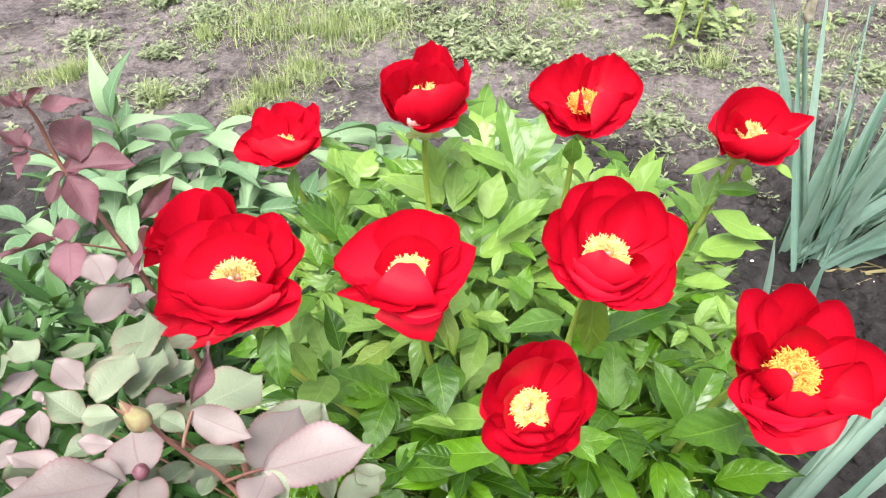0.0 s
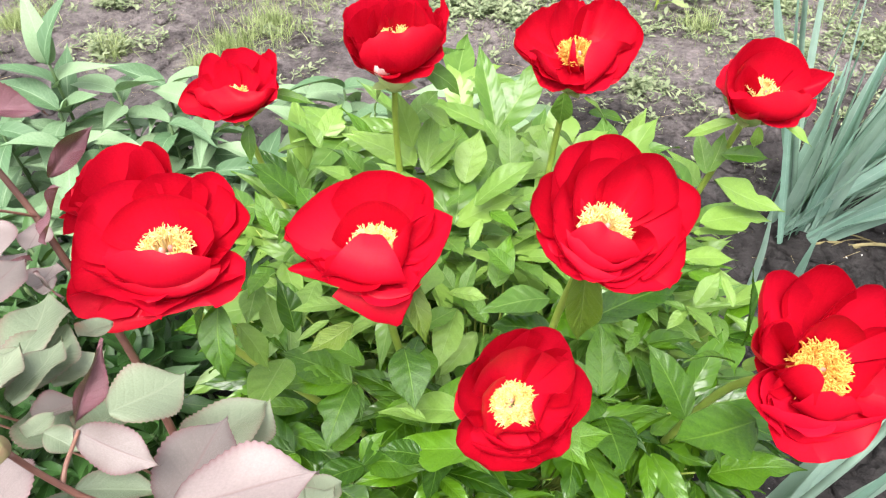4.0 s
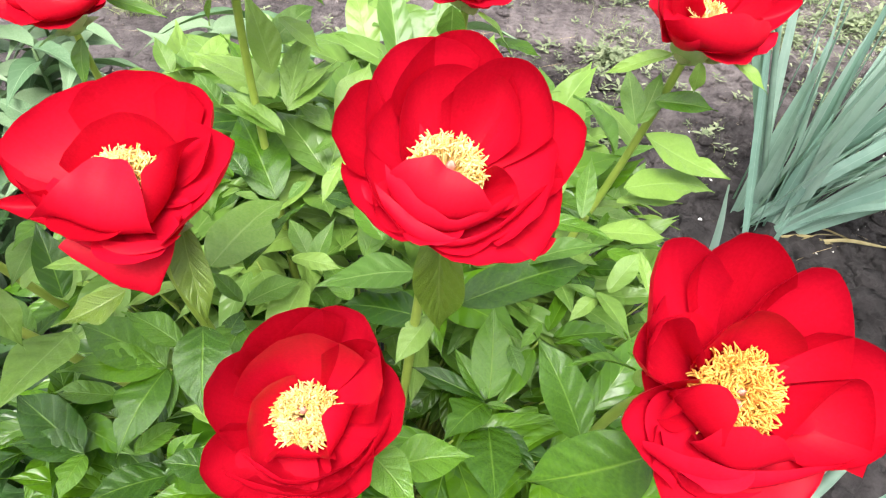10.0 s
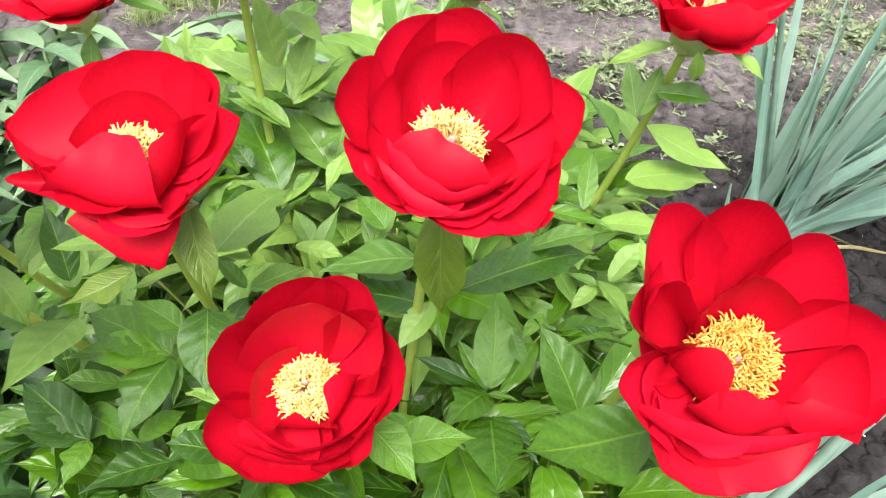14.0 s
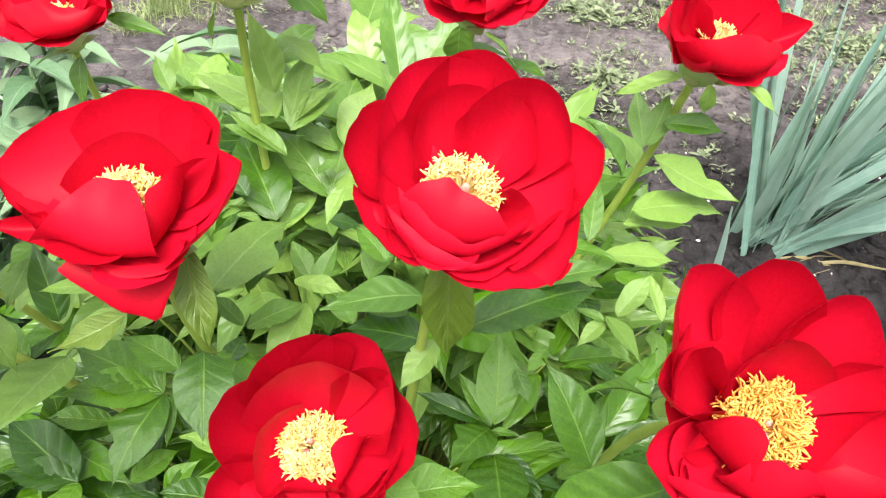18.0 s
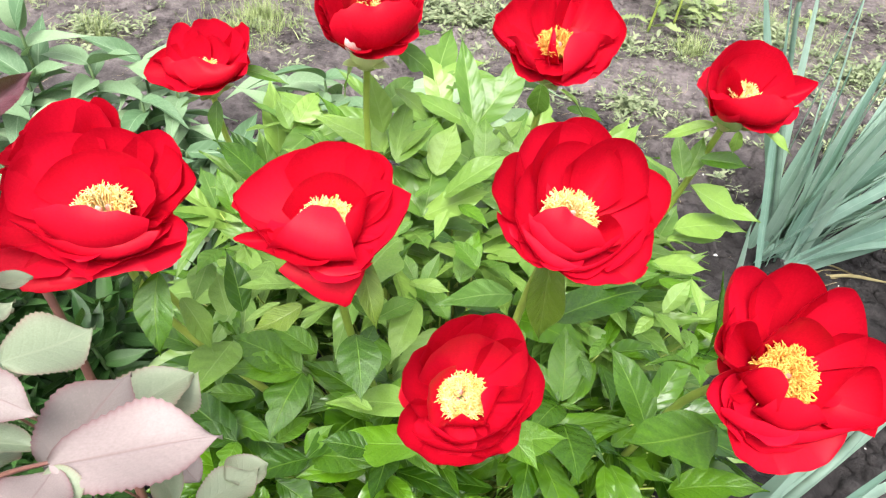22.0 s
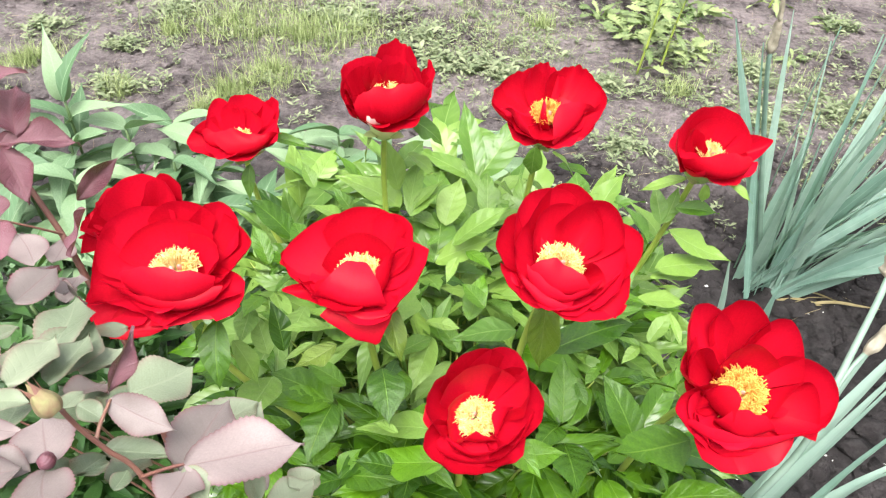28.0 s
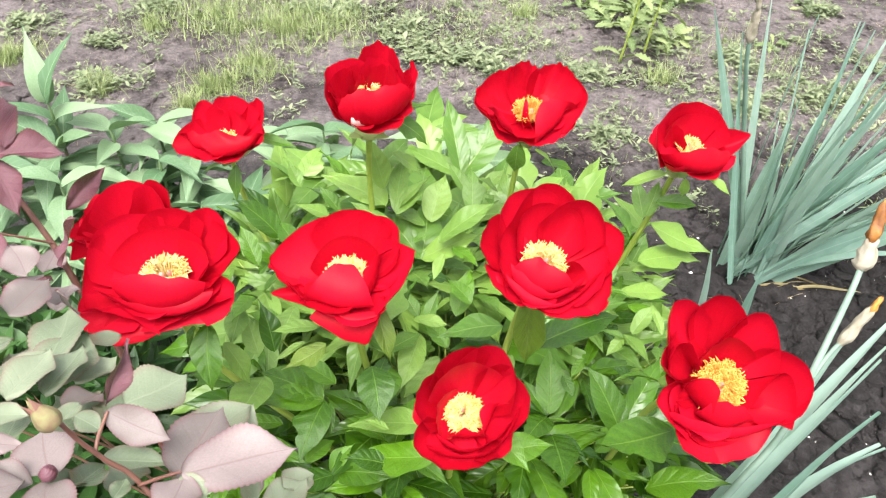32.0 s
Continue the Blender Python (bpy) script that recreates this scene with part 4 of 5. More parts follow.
leaf((-0.234, 0.714, 0.580), (-0.253, 0.707, 0.570), 1.0, 0, 0, True)
leaf((-0.166, 0.681, 0.500), (-0.222, 0.697, 0.540), 1.3, 0, 4)
leaf((-0.173, 0.598, 0.530), (-0.199, 0.630, 0.560), 1.2, 0, 0)
leaf((-0.188, 0.706, 0.550), (-0.162, 0.717, 0.550), 0.9, 0, 0, True)
leaf((-0.025, 0.635, 0.587), (0.008, 0.668, 0.610), 1.0, 0, 2, True)
leaf((0.023, 0.614, 0.560), (0.086, 0.639, 0.600), 0.9, 0, 1, True)
leaf((0.013, 0.660, 0.550), (0.027, 0.714, 0.580), 1.2, 0, 4, True)
leaf((0.007, 0.654, 0.550), (-0.027, 0.658, 0.560), 1.1, 0, 1, True)
leaf((0.055, 0.718, 0.550), (0.029, 0.751, 0.570), 1.1, 0, 0, True)
leaf((0.061, 0.678, 0.550), (0.060, 0.731, 0.580), 1.0, 0, 3, True)
leaf((0.072, 0.707, 0.560), (0.101, 0.728, 0.580), 1.1, 0, 1, True)
leaf((0.056, 0.630, 0.550), (0.096, 0.642, 0.560), 1.0, 0, 4, True)
leaf((0.038, 0.618, 0.550), (0.068, 0.588, 0.550), 1.1, 0, 0)
leaf((0.094, 0.615, 0.690), (0.094, 0.624, 0.650), 1.15, 0, 1, True)
leaf((0.111, 0.609, 0.690), (0.136, 0.613, 0.660), 1.1, 0, 0, True)
leaf((0.128, 0.661, 0.640), (0.164, 0.658, 0.630), 1.1, 0, 1)
leaf((0.088, 0.683, 0.580), (0.061, 0.681, 0.600), 1.2, 0, 3, True)
leaf((0.127, 0.704, 0.570), (0.099, 0.702, 0.590), 1.2, 0, 4, True)
leaf((-0.104, 0.672, 0.540), (-0.143, 0.683, 0.550), 1.2, 0, 1, True)
leaf((-0.127, 0.600, 0.550), (-0.157, 0.637, 0.560), 1.2, 0, 4)
leaf((-0.091, 0.671, 0.550), (-0.119, 0.691, 0.570), 1.2, 0, 0, True)
leaf((-0.140, 0.701, 0.560), (-0.159, 0.723, 0.580), 1.1, 0, 4, True)
leaf((0.266, 0.687, 0.530), (0.231, 0.714, 0.560), 1.2, 0, 1, True)
leaf((0.268, 0.642, 0.520), (0.321, 0.649, 0.530), 1.1, 0, 4, True)
leaf((0.223, 0.550, 0.540), (0.256, 0.526, 0.540), 1.1, 0, 1)
leaf((0.044, 0.543, 0.520), (0.057, 0.597, 0.540), 1.2, 0, 0)
leaf((0.036, 0.516, 0.500), (0.011, 0.548, 0.510), 1.2, 0, 1)
leaf((0.068, 0.526, 0.510), (0.048, 0.497, 0.500), 1.2, 0, 4)
leaf((-0.000, 0.499, 0.560), (0.036, 0.491, 0.560), 1.0, 0, 1, True)
leaf((0.012, 0.561, 0.560), (0.040, 0.560, 0.550), 1.2, 0, 3)

# leaves that fill the bush: compound leaves on leaf stalks from the crown
rnd = random.Random(11)
deep, deep_pale, stalks = Heap(), Heap(), Heap()
single = 0
for k in range(300):
    a, q = rnd.uniform(0, 6.283), math.sqrt(rnd.uniform(0, 1))
    x, y = 0.04 + 0.29 * q * math.cos(a), 0.63 + 0.29 * q * math.sin(a)
    top = 0.47 - 0.08 * q * q + 0.03 * math.sin(k) + 0.06 * max(0, y - 0.6)
    z = top * (1 - 0.6 * rnd.random() ** 1.6)
    out = Vector((math.cos(a), math.sin(a), 0))
    hub = Vector((x, y, z))
    foot = Vector((0.05 + 0.1 * q * math.cos(a), 0.62 + 0.1 * q * math.sin(a), 0))
    st = tube("stalk", (foot, foot.lerp(hub, 0.6) + Vector((0, 0, 0.04)), hub), (0.0024, 0.0016, 0.0009), M_STEM, 4, 3)
    stalks.put(st, Matrix.Identity(4))
    stalks.store.clear()
    bpy.data.meshes.remove(st)
    fresh = y > 0.54 and rnd.random() < 0.75
    for j in range(5):
        b = a + radians((-95, -45, 0, 45, 95)[j]) + rnd.uniform(-0.25, 0.25)
        length = rnd.uniform(0.065, 0.105) * (1.1 if j == 2 else 0.9)
        tip = hub + Vector((math.cos(b), math.sin(b), rnd.uniform(-0.3, 0.55) if y > 0.6 else rnd.uniform(-0.35, 0.35))) * length
        base = hub + Vector((math.cos(b), math.sin(b), 0)) * 0.012
        shapes = PALE_LEAVES if fresh else LEAVES
        size = (tip - base).length
        m = frame_on(base, tip, rnd.uniform(-35, 35)) @ Matrix.Diagonal((size * rnd.uniform(0.72, 1.0), size, size, 1))
        shape = rnd.choice(shapes)
        if z > 0.40 and single < 150:
            single += 1
            part("leaf", shape, bush, m)
        else:
            (deep_pale if fresh else deep).put(shape, m)
for k in range(70):
    hub = Vector((rnd.uniform(-0.20, 0.24), rnd.uniform(0.60, 0.86), 0))
    hub.z = rnd.uniform(0.43, 0.55) - 0.10 * abs(hub.x - 0.03) / 0.25
    a = rnd.uniform(0, 6.283)
    for j in range(3):
        b = a + radians((-50, 0, 50)[j]) + rnd.uniform(-0.25, 0.25)
        tip = hub + Vector((math.cos(b), math.sin(b), rnd.uniform(-0.1, 0.7))) * rnd.uniform(0.065, 0.095)
        size = (tip - hub).length
        deep_pale.put(rnd.choice(PALE_LEAVES), frame_on(hub, tip, rnd.uniform(-30, 30)) @ Matrix.Diagonal((size * 0.95, size, size, 1)))
for heap, mat in ((deep, M_LEAF), (deep_pale, M_LEAF_PALE)):
    tagged(part("foliage", heap.mesh("foliage", mat), bush), kind="stuff")
tagged(part("leaf_stalk", stalks.mesh("leaf_stalk", M_STEM), bush), kind="stuff")


# ---- iris clump ----
def blade(points, width, material, thing_above, twist=0.0, name="blade"):
    """A sword-shaped leaf along the given places, folded along its middle, flat side towards the viewer's side."""
    pts = [Vector(p) for p in points]

    def along(v):
        k = v * (len(pts) - 1)
        i = min(int(k), len(pts) - 2)
        t = k - i
        p0, p1, p2, p3 = pts[max(i - 1, 0)], pts[i], pts[i + 1], pts[min(i + 2, len(pts) - 1)]
        return 0.5 * (2 * p1 + (p2 - p0) * t + (2 * p0 - 5 * p1 + 4 * p2 - p3) * t * t + (3 * p1 - p0 - 3 * p2 + p3) * t ** 3)

    def point(u, v):
        p = along(v)
        d = (along(min(1, v + 0.02)) - along(max(0, v - 0.02))).normalized()
        side = d.cross(Vector((0.25 * math.sin(twist), -1, 0.05))).normalized()
        turned = Matrix.Rotation(twist + 0.5 * v, 3, d) @ side
        half = width / 2 * (1 - max(0, (v - 0.35) / 0.65) ** 2.2) * (0.6 + 0.4 * min(1, v * 4))
        s = 2 * u - 1
        out = turned.cross(d)
        return p + turned * s * max(half, 0.0006) + out * (1 - abs(s)) * width * 0.10

    return part(name, sheet("blade", 12, 4, point, material), thing_above)


def iris_fan(base, tips, label, seed):
    rnd = random.Random(seed)
    clump = thing("iris_clump", base, label, "iris")
    for i, (tip, width, sag) in enumerate(tips):
        b = Vector(base) + Vector((rnd.uniform(-0.06, 0.05), rnd.uniform(-0.04, 0.05), -0.02))
        t = Vector(tip)
        mid = b.lerp(t, 0.5) + Vector((0, 0, sag))
        blade((b, b.lerp(mid, 0.5) + Vector((0, 0, sag * 0.3)), mid, mid.lerp(t, 0.5) + Vector((0, 0, sag * 0.35)), t), 0.95 * width, M_IRIS, clump, rnd.uniform(-0.8, 0.8))
    part("flower_stalk", tube("flower_stalk", (Vector(base), Vector((0.60, 1.19, 0.33)), Vector((0.542, 1.17, 0.51)), Vector((0.535, 1.17, 0.55))), (0.006, 0.005, 0.004, 0.0035), M_STALK, 7), clump)
    return clump


rnd = random.Random(5)
main = [((0.46, 1.17, 0.60), 0.026, 0.0), ((0.53, 1.20, 0.55), 0.02, 0.0), ((0.57, 1.22, 0.60), 0.018, 0.0), ((0.64, 1.20, 0.56), 0.024, 0.0), ((0.74, 1.22, 0.57), 0.024, 0.0),
        ((0.80, 1.15, 0.52), 0.028, 0.02), ((0.92, 1.2, 0.56), 0.026, 0.02), ((0.86, 1.12, 0.46), 0.03, 0.03), ((0.97, 1.12, 0.42), 0.03, 0.04), ((1.0, 1.05, 0.30), 0.03, 0.05), ((0.92, 1.0, 0.22), 0.028, 0.05)]
for i in range(48):
    lean, size = -0.14 + 1.02 * rnd.random() ** 0.9, rnd.uniform(0.26, 0.58)
    main.append(((0.69 + size * math.sin(lean), 1.21 + rnd.uniform(-0.45, 0.3) * size, size * math.cos(lean)), rnd.uniform(0.016, 0.027), 0.015 + 0.03 * max(0, lean - 0.5)))
for i in range(3):
    size, lean = rnd.uniform(0.3, 0.45), rnd.uniform(0.7, 1.1)
    main.append(((0.74 + size * math.sin(lean), 1.2 + rnd.uniform(-0.4, 0.1) * size, size * math.cos(lean)), rnd.uniform(0.016, 0.026), 0.06))
iris = iris_fan((0.70, 1.19, 0.0), main, "clump of grey-green iris blades standing in dark soil", 6)


rnd = random.Random(15)
for k in range(4):
    a, size = rnd.uniform(-0.5, 0.25), rnd.uniform(0.10, 0.19)
    b = Vector((0.71 + rnd.uniform(-0.03, 0.05), 1.15 + rnd.uniform(-0.03, 0.03), 0.01))
    t = b + Vector((size * math.cos(a), size * math.sin(a), rnd.uniform(-0.004, 0.012)))
    blade((b, b.lerp(t, 0.4) + Vector((0, 0, 0.014)), b.lerp(t, 0.75) + Vector((0, 0, 0.006)), t), rnd.uniform(0.006, 0.010), M_STRAW_LEAF, iris, rnd.uniform(-0.3, 0.3), "dry_leaf")


# a second iris by the path: flower stalk with wilted blooms and low blades
front = thing("iris_plant", (0.30, 0.46, 0.0), "iris with wilted orange blooms in papery spathes", "iris")
part("stalk", tube("stalk", ((0.30, 0.44, 0.0), (0.262, 0.33, 0.52), (0.273, 0.322, 0.640), (0.288, 0.345, 0.688), (0.307, 0.375, 0.734), (0.314, 0.388, 0.752)), (0.0034, 0.003, 0.0027, 0.0025, 0.0023, 0.0022), M_STALK, 8), front)
part("side_stalk", tube("side_stalk", ((0.284, 0.338, 0.676), (0.296, 0.350, 0.699), (0.306, 0.356, 0.714)), (0.0018, 0.0017, 0.0017), M_STALK, 7), front)


def husk(name, a, b, thick, material, seed, label="", above=None):
    """A crumpled papery tube from a to b."""
    r = random.Random(seed).uniform(0, 9)

    def point(u, v):
        k = thick * (1.0 - 0.42 * v) * min(1, 0.45 + 3.5 * v) * (1 - 0.8 * max(0, v - 0.85) / 0.15) * (1 + 0.5 * noise.noise((2.2 * math.cos(6.283 * u) + r, 2.2 * math.sin(6.283 * u), 5 * v)) + 0.12 * math.sin(37.7 * u + 5 * v))
        return k * math.cos(6.2832 * u), v * (1 + 0.12 * math.sin(12.566 * u + r)), k * math.sin(6.2832 * u)

    size = (Vector(b) - Vector(a)).length
    return part(name, sheet(name, 12, 18, lambda u, v: (point(u, v)[0], point(u, v)[1] * size, point(u, v)[2]), material), above or front, frame_on(a, b), label)


husk("spathe", (0.314, 0.388, 0.750), (0.318, 0.397, 0.772), 0.0068, M_SPATHE, 1, "dry papery spathe")
husk("wilted_bloom", (0.317, 0.396, 0.768), (0.322, 0.409, 0.795), 0.0048, M_WILTED, 2, "shrivelled orange bloom")
husk("spathe", (0.303, 0.354, 0.709), (0.320, 0.365, 0.735), 0.0046, M_SPATHE, 3, "dry papery spathe")
husk("wilted_bloom", (0.319, 0.364, 0.732), (0.325, 0.369, 0.742), 0.0026, M_WILTED, 4, "shrivelled orange bloom")
husk("spathe", (0.535, 1.17, 0.545), (0.531, 1.17, 0.605), 0.0085, M_SPATHE, 5, "dry papery spathe", iris)
husk("wilted_bloom", (0.531, 1.17, 0.600), (0.522, 1.17, 0.650), 0.0045, M_SPATHE, 6, "shrivelled pale bloom", iris)
rnd = random.Random(9)
for tip, width, sag in (((0.365, 0.385, 0.675), 0.018, 0.0), ((0.36, 0.35, 0.64), 0.022, 0.02), ((0.345, 0.40, 0.70), 0.022, 0.0), ((0.34, 0.29, 0.62), 0.024, 0.03), ((0.40, 0.42, 0.62), 0.022, 0.0),
                        ((0.42, 0.45, 0.66), 0.024, 0.0), ((0.33, 0.26, 0.58), 0.024, 0.03), ((0.44, 0.40, 0.52), 0.024, 0.03), ((0.38, 0.33, 0.55), 0.028, 0.03), ((0.36, 0.30, 0.50), 0.03, 0.02), ((0.40, 0.37, 0.57), 0.03, 0.02)):
    b, t = Vector((0.30 + rnd.uniform(-0.03, 0.03), 0.44 + rnd.uniform(-0.03, 0.03), 0.0)), Vector(tip)
    mid = b.lerp(t, 0.55) + Vector((-0.02, -0.02, 0.05 + sag))
    blade((b, b.lerp(mid, 0.5), mid, mid.lerp(t, 0.55) + Vector((0, 0, sag)), t), width, M_IRIS, front, rnd.uniform(-0.4, 0.3))

# single young iris shoots in the gap
for bases, width, turn in ((((0.50, 0.92, -0.01), (0.47, 0.86, 0.15), (0.43, 0.80, 0.32), (0.395, 0.76, 0.44)), 0.018, 0.1), (((0.62, 1.0, -0.01), (0.60, 0.96, 0.1), (0.58, 0.93, 0.19), (0.575, 0.92, 0.26)), 0.032, 0.2)):
    shoot = thing("iris_shoot", bases[0], "single grey-green iris blade rising from dark soil", "iris", "iris shoots")
    blade(bases, width, M_IRIS, shoot, turn)

# ---- rose bush ----
rose = thing("rose_bush", (-0.22, 0.34, 0.0), "rose bush with greyish pink leaves and a closed bud", "rose")
ROSE = [leaf_shape("leaf", 1.0, 0.55, f, d, 0.055, M_ROSE, 60 + i, 38, 8, 0.030, 0.45) for i, (f, d) in enumerate(((0.12, 0.06), (0.2, 0.12), (0.06, 0.02)))]
ROSE_GREEN = [leaf_shape("leaf", 1.0, 0.5, f, d, 0.055, M_ROSE_GREEN, 65 + i, 38, 8, 0.030, 0.45) for i, (f, d) in enumerate(((0.12, 0.06), (0.2, 0.12)))]
ROSE_RED = [leaf_shape("leaf", 1.0, 0.55, f, d, 0.08, M_ROSE_RED, 70 + i, 38, 8, 0.030, 0.45) for i, (f, d) in enumerate(((0.25, 0.1), (0.35, 0.18)))]
rose_rnd = random.Random(3)


def rose_leaf(base, tip, wide=0.7, roll=0.0, tint=0):
    size = (Vector(tip) - Vector(base)).length
    part("leaf", rose_rnd.choice((ROSE, ROSE_RED, ROSE_GREEN)[tint]), rose, frame_on(base, tip, roll + rose_rnd.uniform(-8, 8)) @ Matrix.Diagonal((size * wide, size, size, 1)), ("", "dark red young leaflet", "grey-green leaflet")[tint])


# large leaflets by the bud
rose_leaf((-0.097, 0.185, 0.792), (-0.048, 0.205, 0.787), 0.66, 0)
rose_leaf((-0.101, 0.187, 0.784), (-0.092, 0.235, 0.777), 0.68, 0)
rose_leaf((-0.135, 0.208, 0.805), (-0.103, 0.197, 0.800), 0.52, 35)
rose_leaf((-0.145, 0.238, 0.768), (-0.120, 0.265, 0.765), 1.0, 0, 2)
rose_leaf((-0.139, 0.196, 0.782), (-0.109, 0.200, 0.780), 0.5, 0, 2)
rose_leaf((-0.096, 0.185, 0.790), (-0.097, 0.161, 0.800), 0.85, 0)
rose_leaf((-0.097, 0.185, 0.790), (-0.083, 0.169, 0.790), 0.6, 0, 2)
rose_leaf((-0.134, 0.207, 0.810), (-0.125, 0.232, 0.828), 0.3, 60, 1)
rose_leaf((-0.145, 0.171, 0.810), (-0.161, 0.199, 0.805), 0.85, 0)
rose_leaf((-0.150, 0.167, 0.810), (-0.172, 0.169, 0.820), 0.62, 0)
rose_leaf((-0.144, 0.167, 0.810), (-0.131, 0.144, 0.820), 0.85, 0)
rose_leaf((-0.196, 0.226, 0.785), (-0.192, 0.268, 0.780), 0.56, 0, 2)
rose_leaf((-0.187, 0.240, 0.770), (-0.185, 0.284, 0.765), 0.5, 0, 2)
rose_leaf((-0.199, 0.268, 0.760), (-0.211, 0.322, 0.755), 0.6, 0, 2)
rose_leaf((-0.186, 0.264, 0.750), (-0.172, 0.292, 0.745), 0.55, 0, 2)
rose_leaf((-0.190, 0.206, 0.800), (-0.173, 0.209, 0.800), 0.8, 0, 2)
rose_leaf((-0.183, 0.189, 0.805), (-0.167, 0.192, 0.800), 0.6, 0)
rose_leaf((-0.159, 0.218, 0.785), (-0.145, 0.214, 0.780), 0.8, 0, 2)
rose_leaf((-0.167, 0.218, 0.780), (-0.166, 0.236, 0.775), 0.7, 0, 2)
rose_leaf((-0.142, 0.177, 0.790), (-0.138, 0.198, 0.780), 0.7, 0, 2)
rose_leaf((-0.128, 0.178, 0.780), (-0.126, 0.190, 0.780), 0.8, 0, 2)
# farther leaflets
rose_leaf((-0.244, 0.318, 0.752), (-0.235, 0.353, 0.748), 0.75, 0, 1)
rose_leaf((-0.232, 0.340, 0.733), (-0.233, 0.367, 0.728), 0.8, 0)
rose_leaf((-0.236, 0.225, 0.776), (-0.248, 0.216, 0.778), 0.7, 0)
rose_leaf((-0.235, 0.237, 0.769), (-0.240, 0.240, 0.775), 0.7, 0)
rose_leaf((-0.235, 0.236, 0.769), (-0.227, 0.243, 0.768), 0.8, 0)
rose_leaf((-0.231, 0.228, 0.774), (-0.227, 0.212, 0.761), 0.6, 0)
rose_leaf((-0.202, 0.220, 0.777), (-0.220, 0.227, 0.794), 0.7, 0, 2)
rose_leaf((-0.183, 0.208, 0.784), (-0.202, 0.193, 0.786), 0.6, 0, 2)
rose_leaf((-0.247, 0.272, 0.761), (-0.222, 0.254, 0.758), 0.6, 0)
rose_leaf((-0.212, 0.176, 0.783), (-0.220, 0.201, 0.777), 0.8, 0)
rose_leaf((-0.150, 0.164, 0.817), (-0.191, 0.145, 0.832), 0.6, 0)
rose_leaf((-0.198, 0.185, 0.779), (-0.221, 0.189, 0.796), 0.6, 0)
rose_leaf((-0.233, 0.208, 0.776), (-0.241, 0.191, 0.772), 0.7, 0)
rose_leaf((-0.167, 0.232, 0.753), (-0.197, 0.259, 0.747), 0.8, 0, 2)
rose_leaf((-0.152, 0.226, 0.768), (-0.147, 0.261, 0.751), 0.7, 0, 2)
rose_leaf((-0.266, 0.279, 0.751), (-0.288, 0.296, 0.752), 0.7, 0, 2)
rose_leaf((-0.241, 0.274, 0.758), (-0.237, 0.301, 0.748), 0.7, 0, 2)
rose_leaf((-0.264, 0.250, 0.757), (-0.266, 0.277, 0.749), 0.7, 0)
rose_leaf((-0.213, 0.298, 0.730), (-0.234, 0.319, 0.733), 0.7, 0, 2)
rose_leaf((-0.197, 0.308, 0.730), (-0.189, 0.332, 0.719), 0.7, 0, 2)
rose_leaf((-0.206, 0.255, 0.778), (-0.216, 0.248, 0.750), 0.6, 0)
rose_leaf((-0.207, 0.176, 0.807), (-0.204, 0.181, 0.781), 0.7, 0, 2)
rose_leaf((-0.185, 0.171, 0.789), (-0.189, 0.199, 0.782), 0.7, 0, 2)
rose_leaf((-0.175, 0.234, 0.771), (-0.165, 0.257, 0.756), 0.7, 0)
rose_leaf((-0.266, 0.265, 0.769), (-0.285, 0.261, 0.752), 0.7, 0, 2)
rose_leaf((-0.134, 0.185, 0.771), (-0.129, 0.213, 0.762), 0.7, 0, 2)
rose_leaf((-0.150, 0.171, 0.795), (-0.145, 0.194, 0.782), 0.6, 0, 2)
rose_leaf((-0.108, 0.192, 0.766), (-0.095, 0.212, 0.750), 0.7, 0, 2)
rose_leaf((-0.083, 0.213, 0.748), (-0.074, 0.211, 0.721), 0.7, 0, 2)
# middle leaflets between the canes
rose_leaf((-0.236, 0.303, 0.762), (-0.227, 0.339, 0.759), 0.8, 0)
rose_leaf((-0.203, 0.239, 0.775), (-0.198, 0.274, 0.771), 0.85, 0, 2)
rose_leaf((-0.199, 0.255, 0.756), (-0.190, 0.300, 0.758), 0.8, 0, 2)
rose_leaf((-0.186, 0.270, 0.746), (-0.178, 0.297, 0.735), 0.8, 0, 2)
rose_leaf((-0.224, 0.333, 0.751), (-0.218, 0.340, 0.724), 0.7, 0)
rose_leaf((-0.252, 0.353, 0.744), (-0.272, 0.376, 0.752), 0.8, 0)
rose_leaf((-0.183, 0.200, 0.789), (-0.190, 0.223, 0.783), 0.8, 0, 2)
rose_leaf((-0.220, 0.281, 0.732), (-0.244, 0.299, 0.735), 0.7, 0, 2)
rose_leaf((-0.122, 0.269, 0.683), (-0.102, 0.308, 0.681), 0.8, 0, 2)
rose_leaf((-0.100, 0.248, 0.684), (-0.100, 0.267, 0.681), 0.8, 0)
rose_leaf((-0.074, 0.249, 0.671), (-0.057, 0.269, 0.661), 0.8, 0, 2)
rose_leaf((-0.088, 0.250, 0.666), (-0.105, 0.265, 0.670), 0.7, 0)
rose_leaf((-0.131, 0.255, 0.699), (-0.103, 0.305, 0.689), 0.75, 0, 2)
rose_leaf((-0.082, 0.233, 0.675), (-0.060, 0.261, 0.669), 0.7, 0, 2)
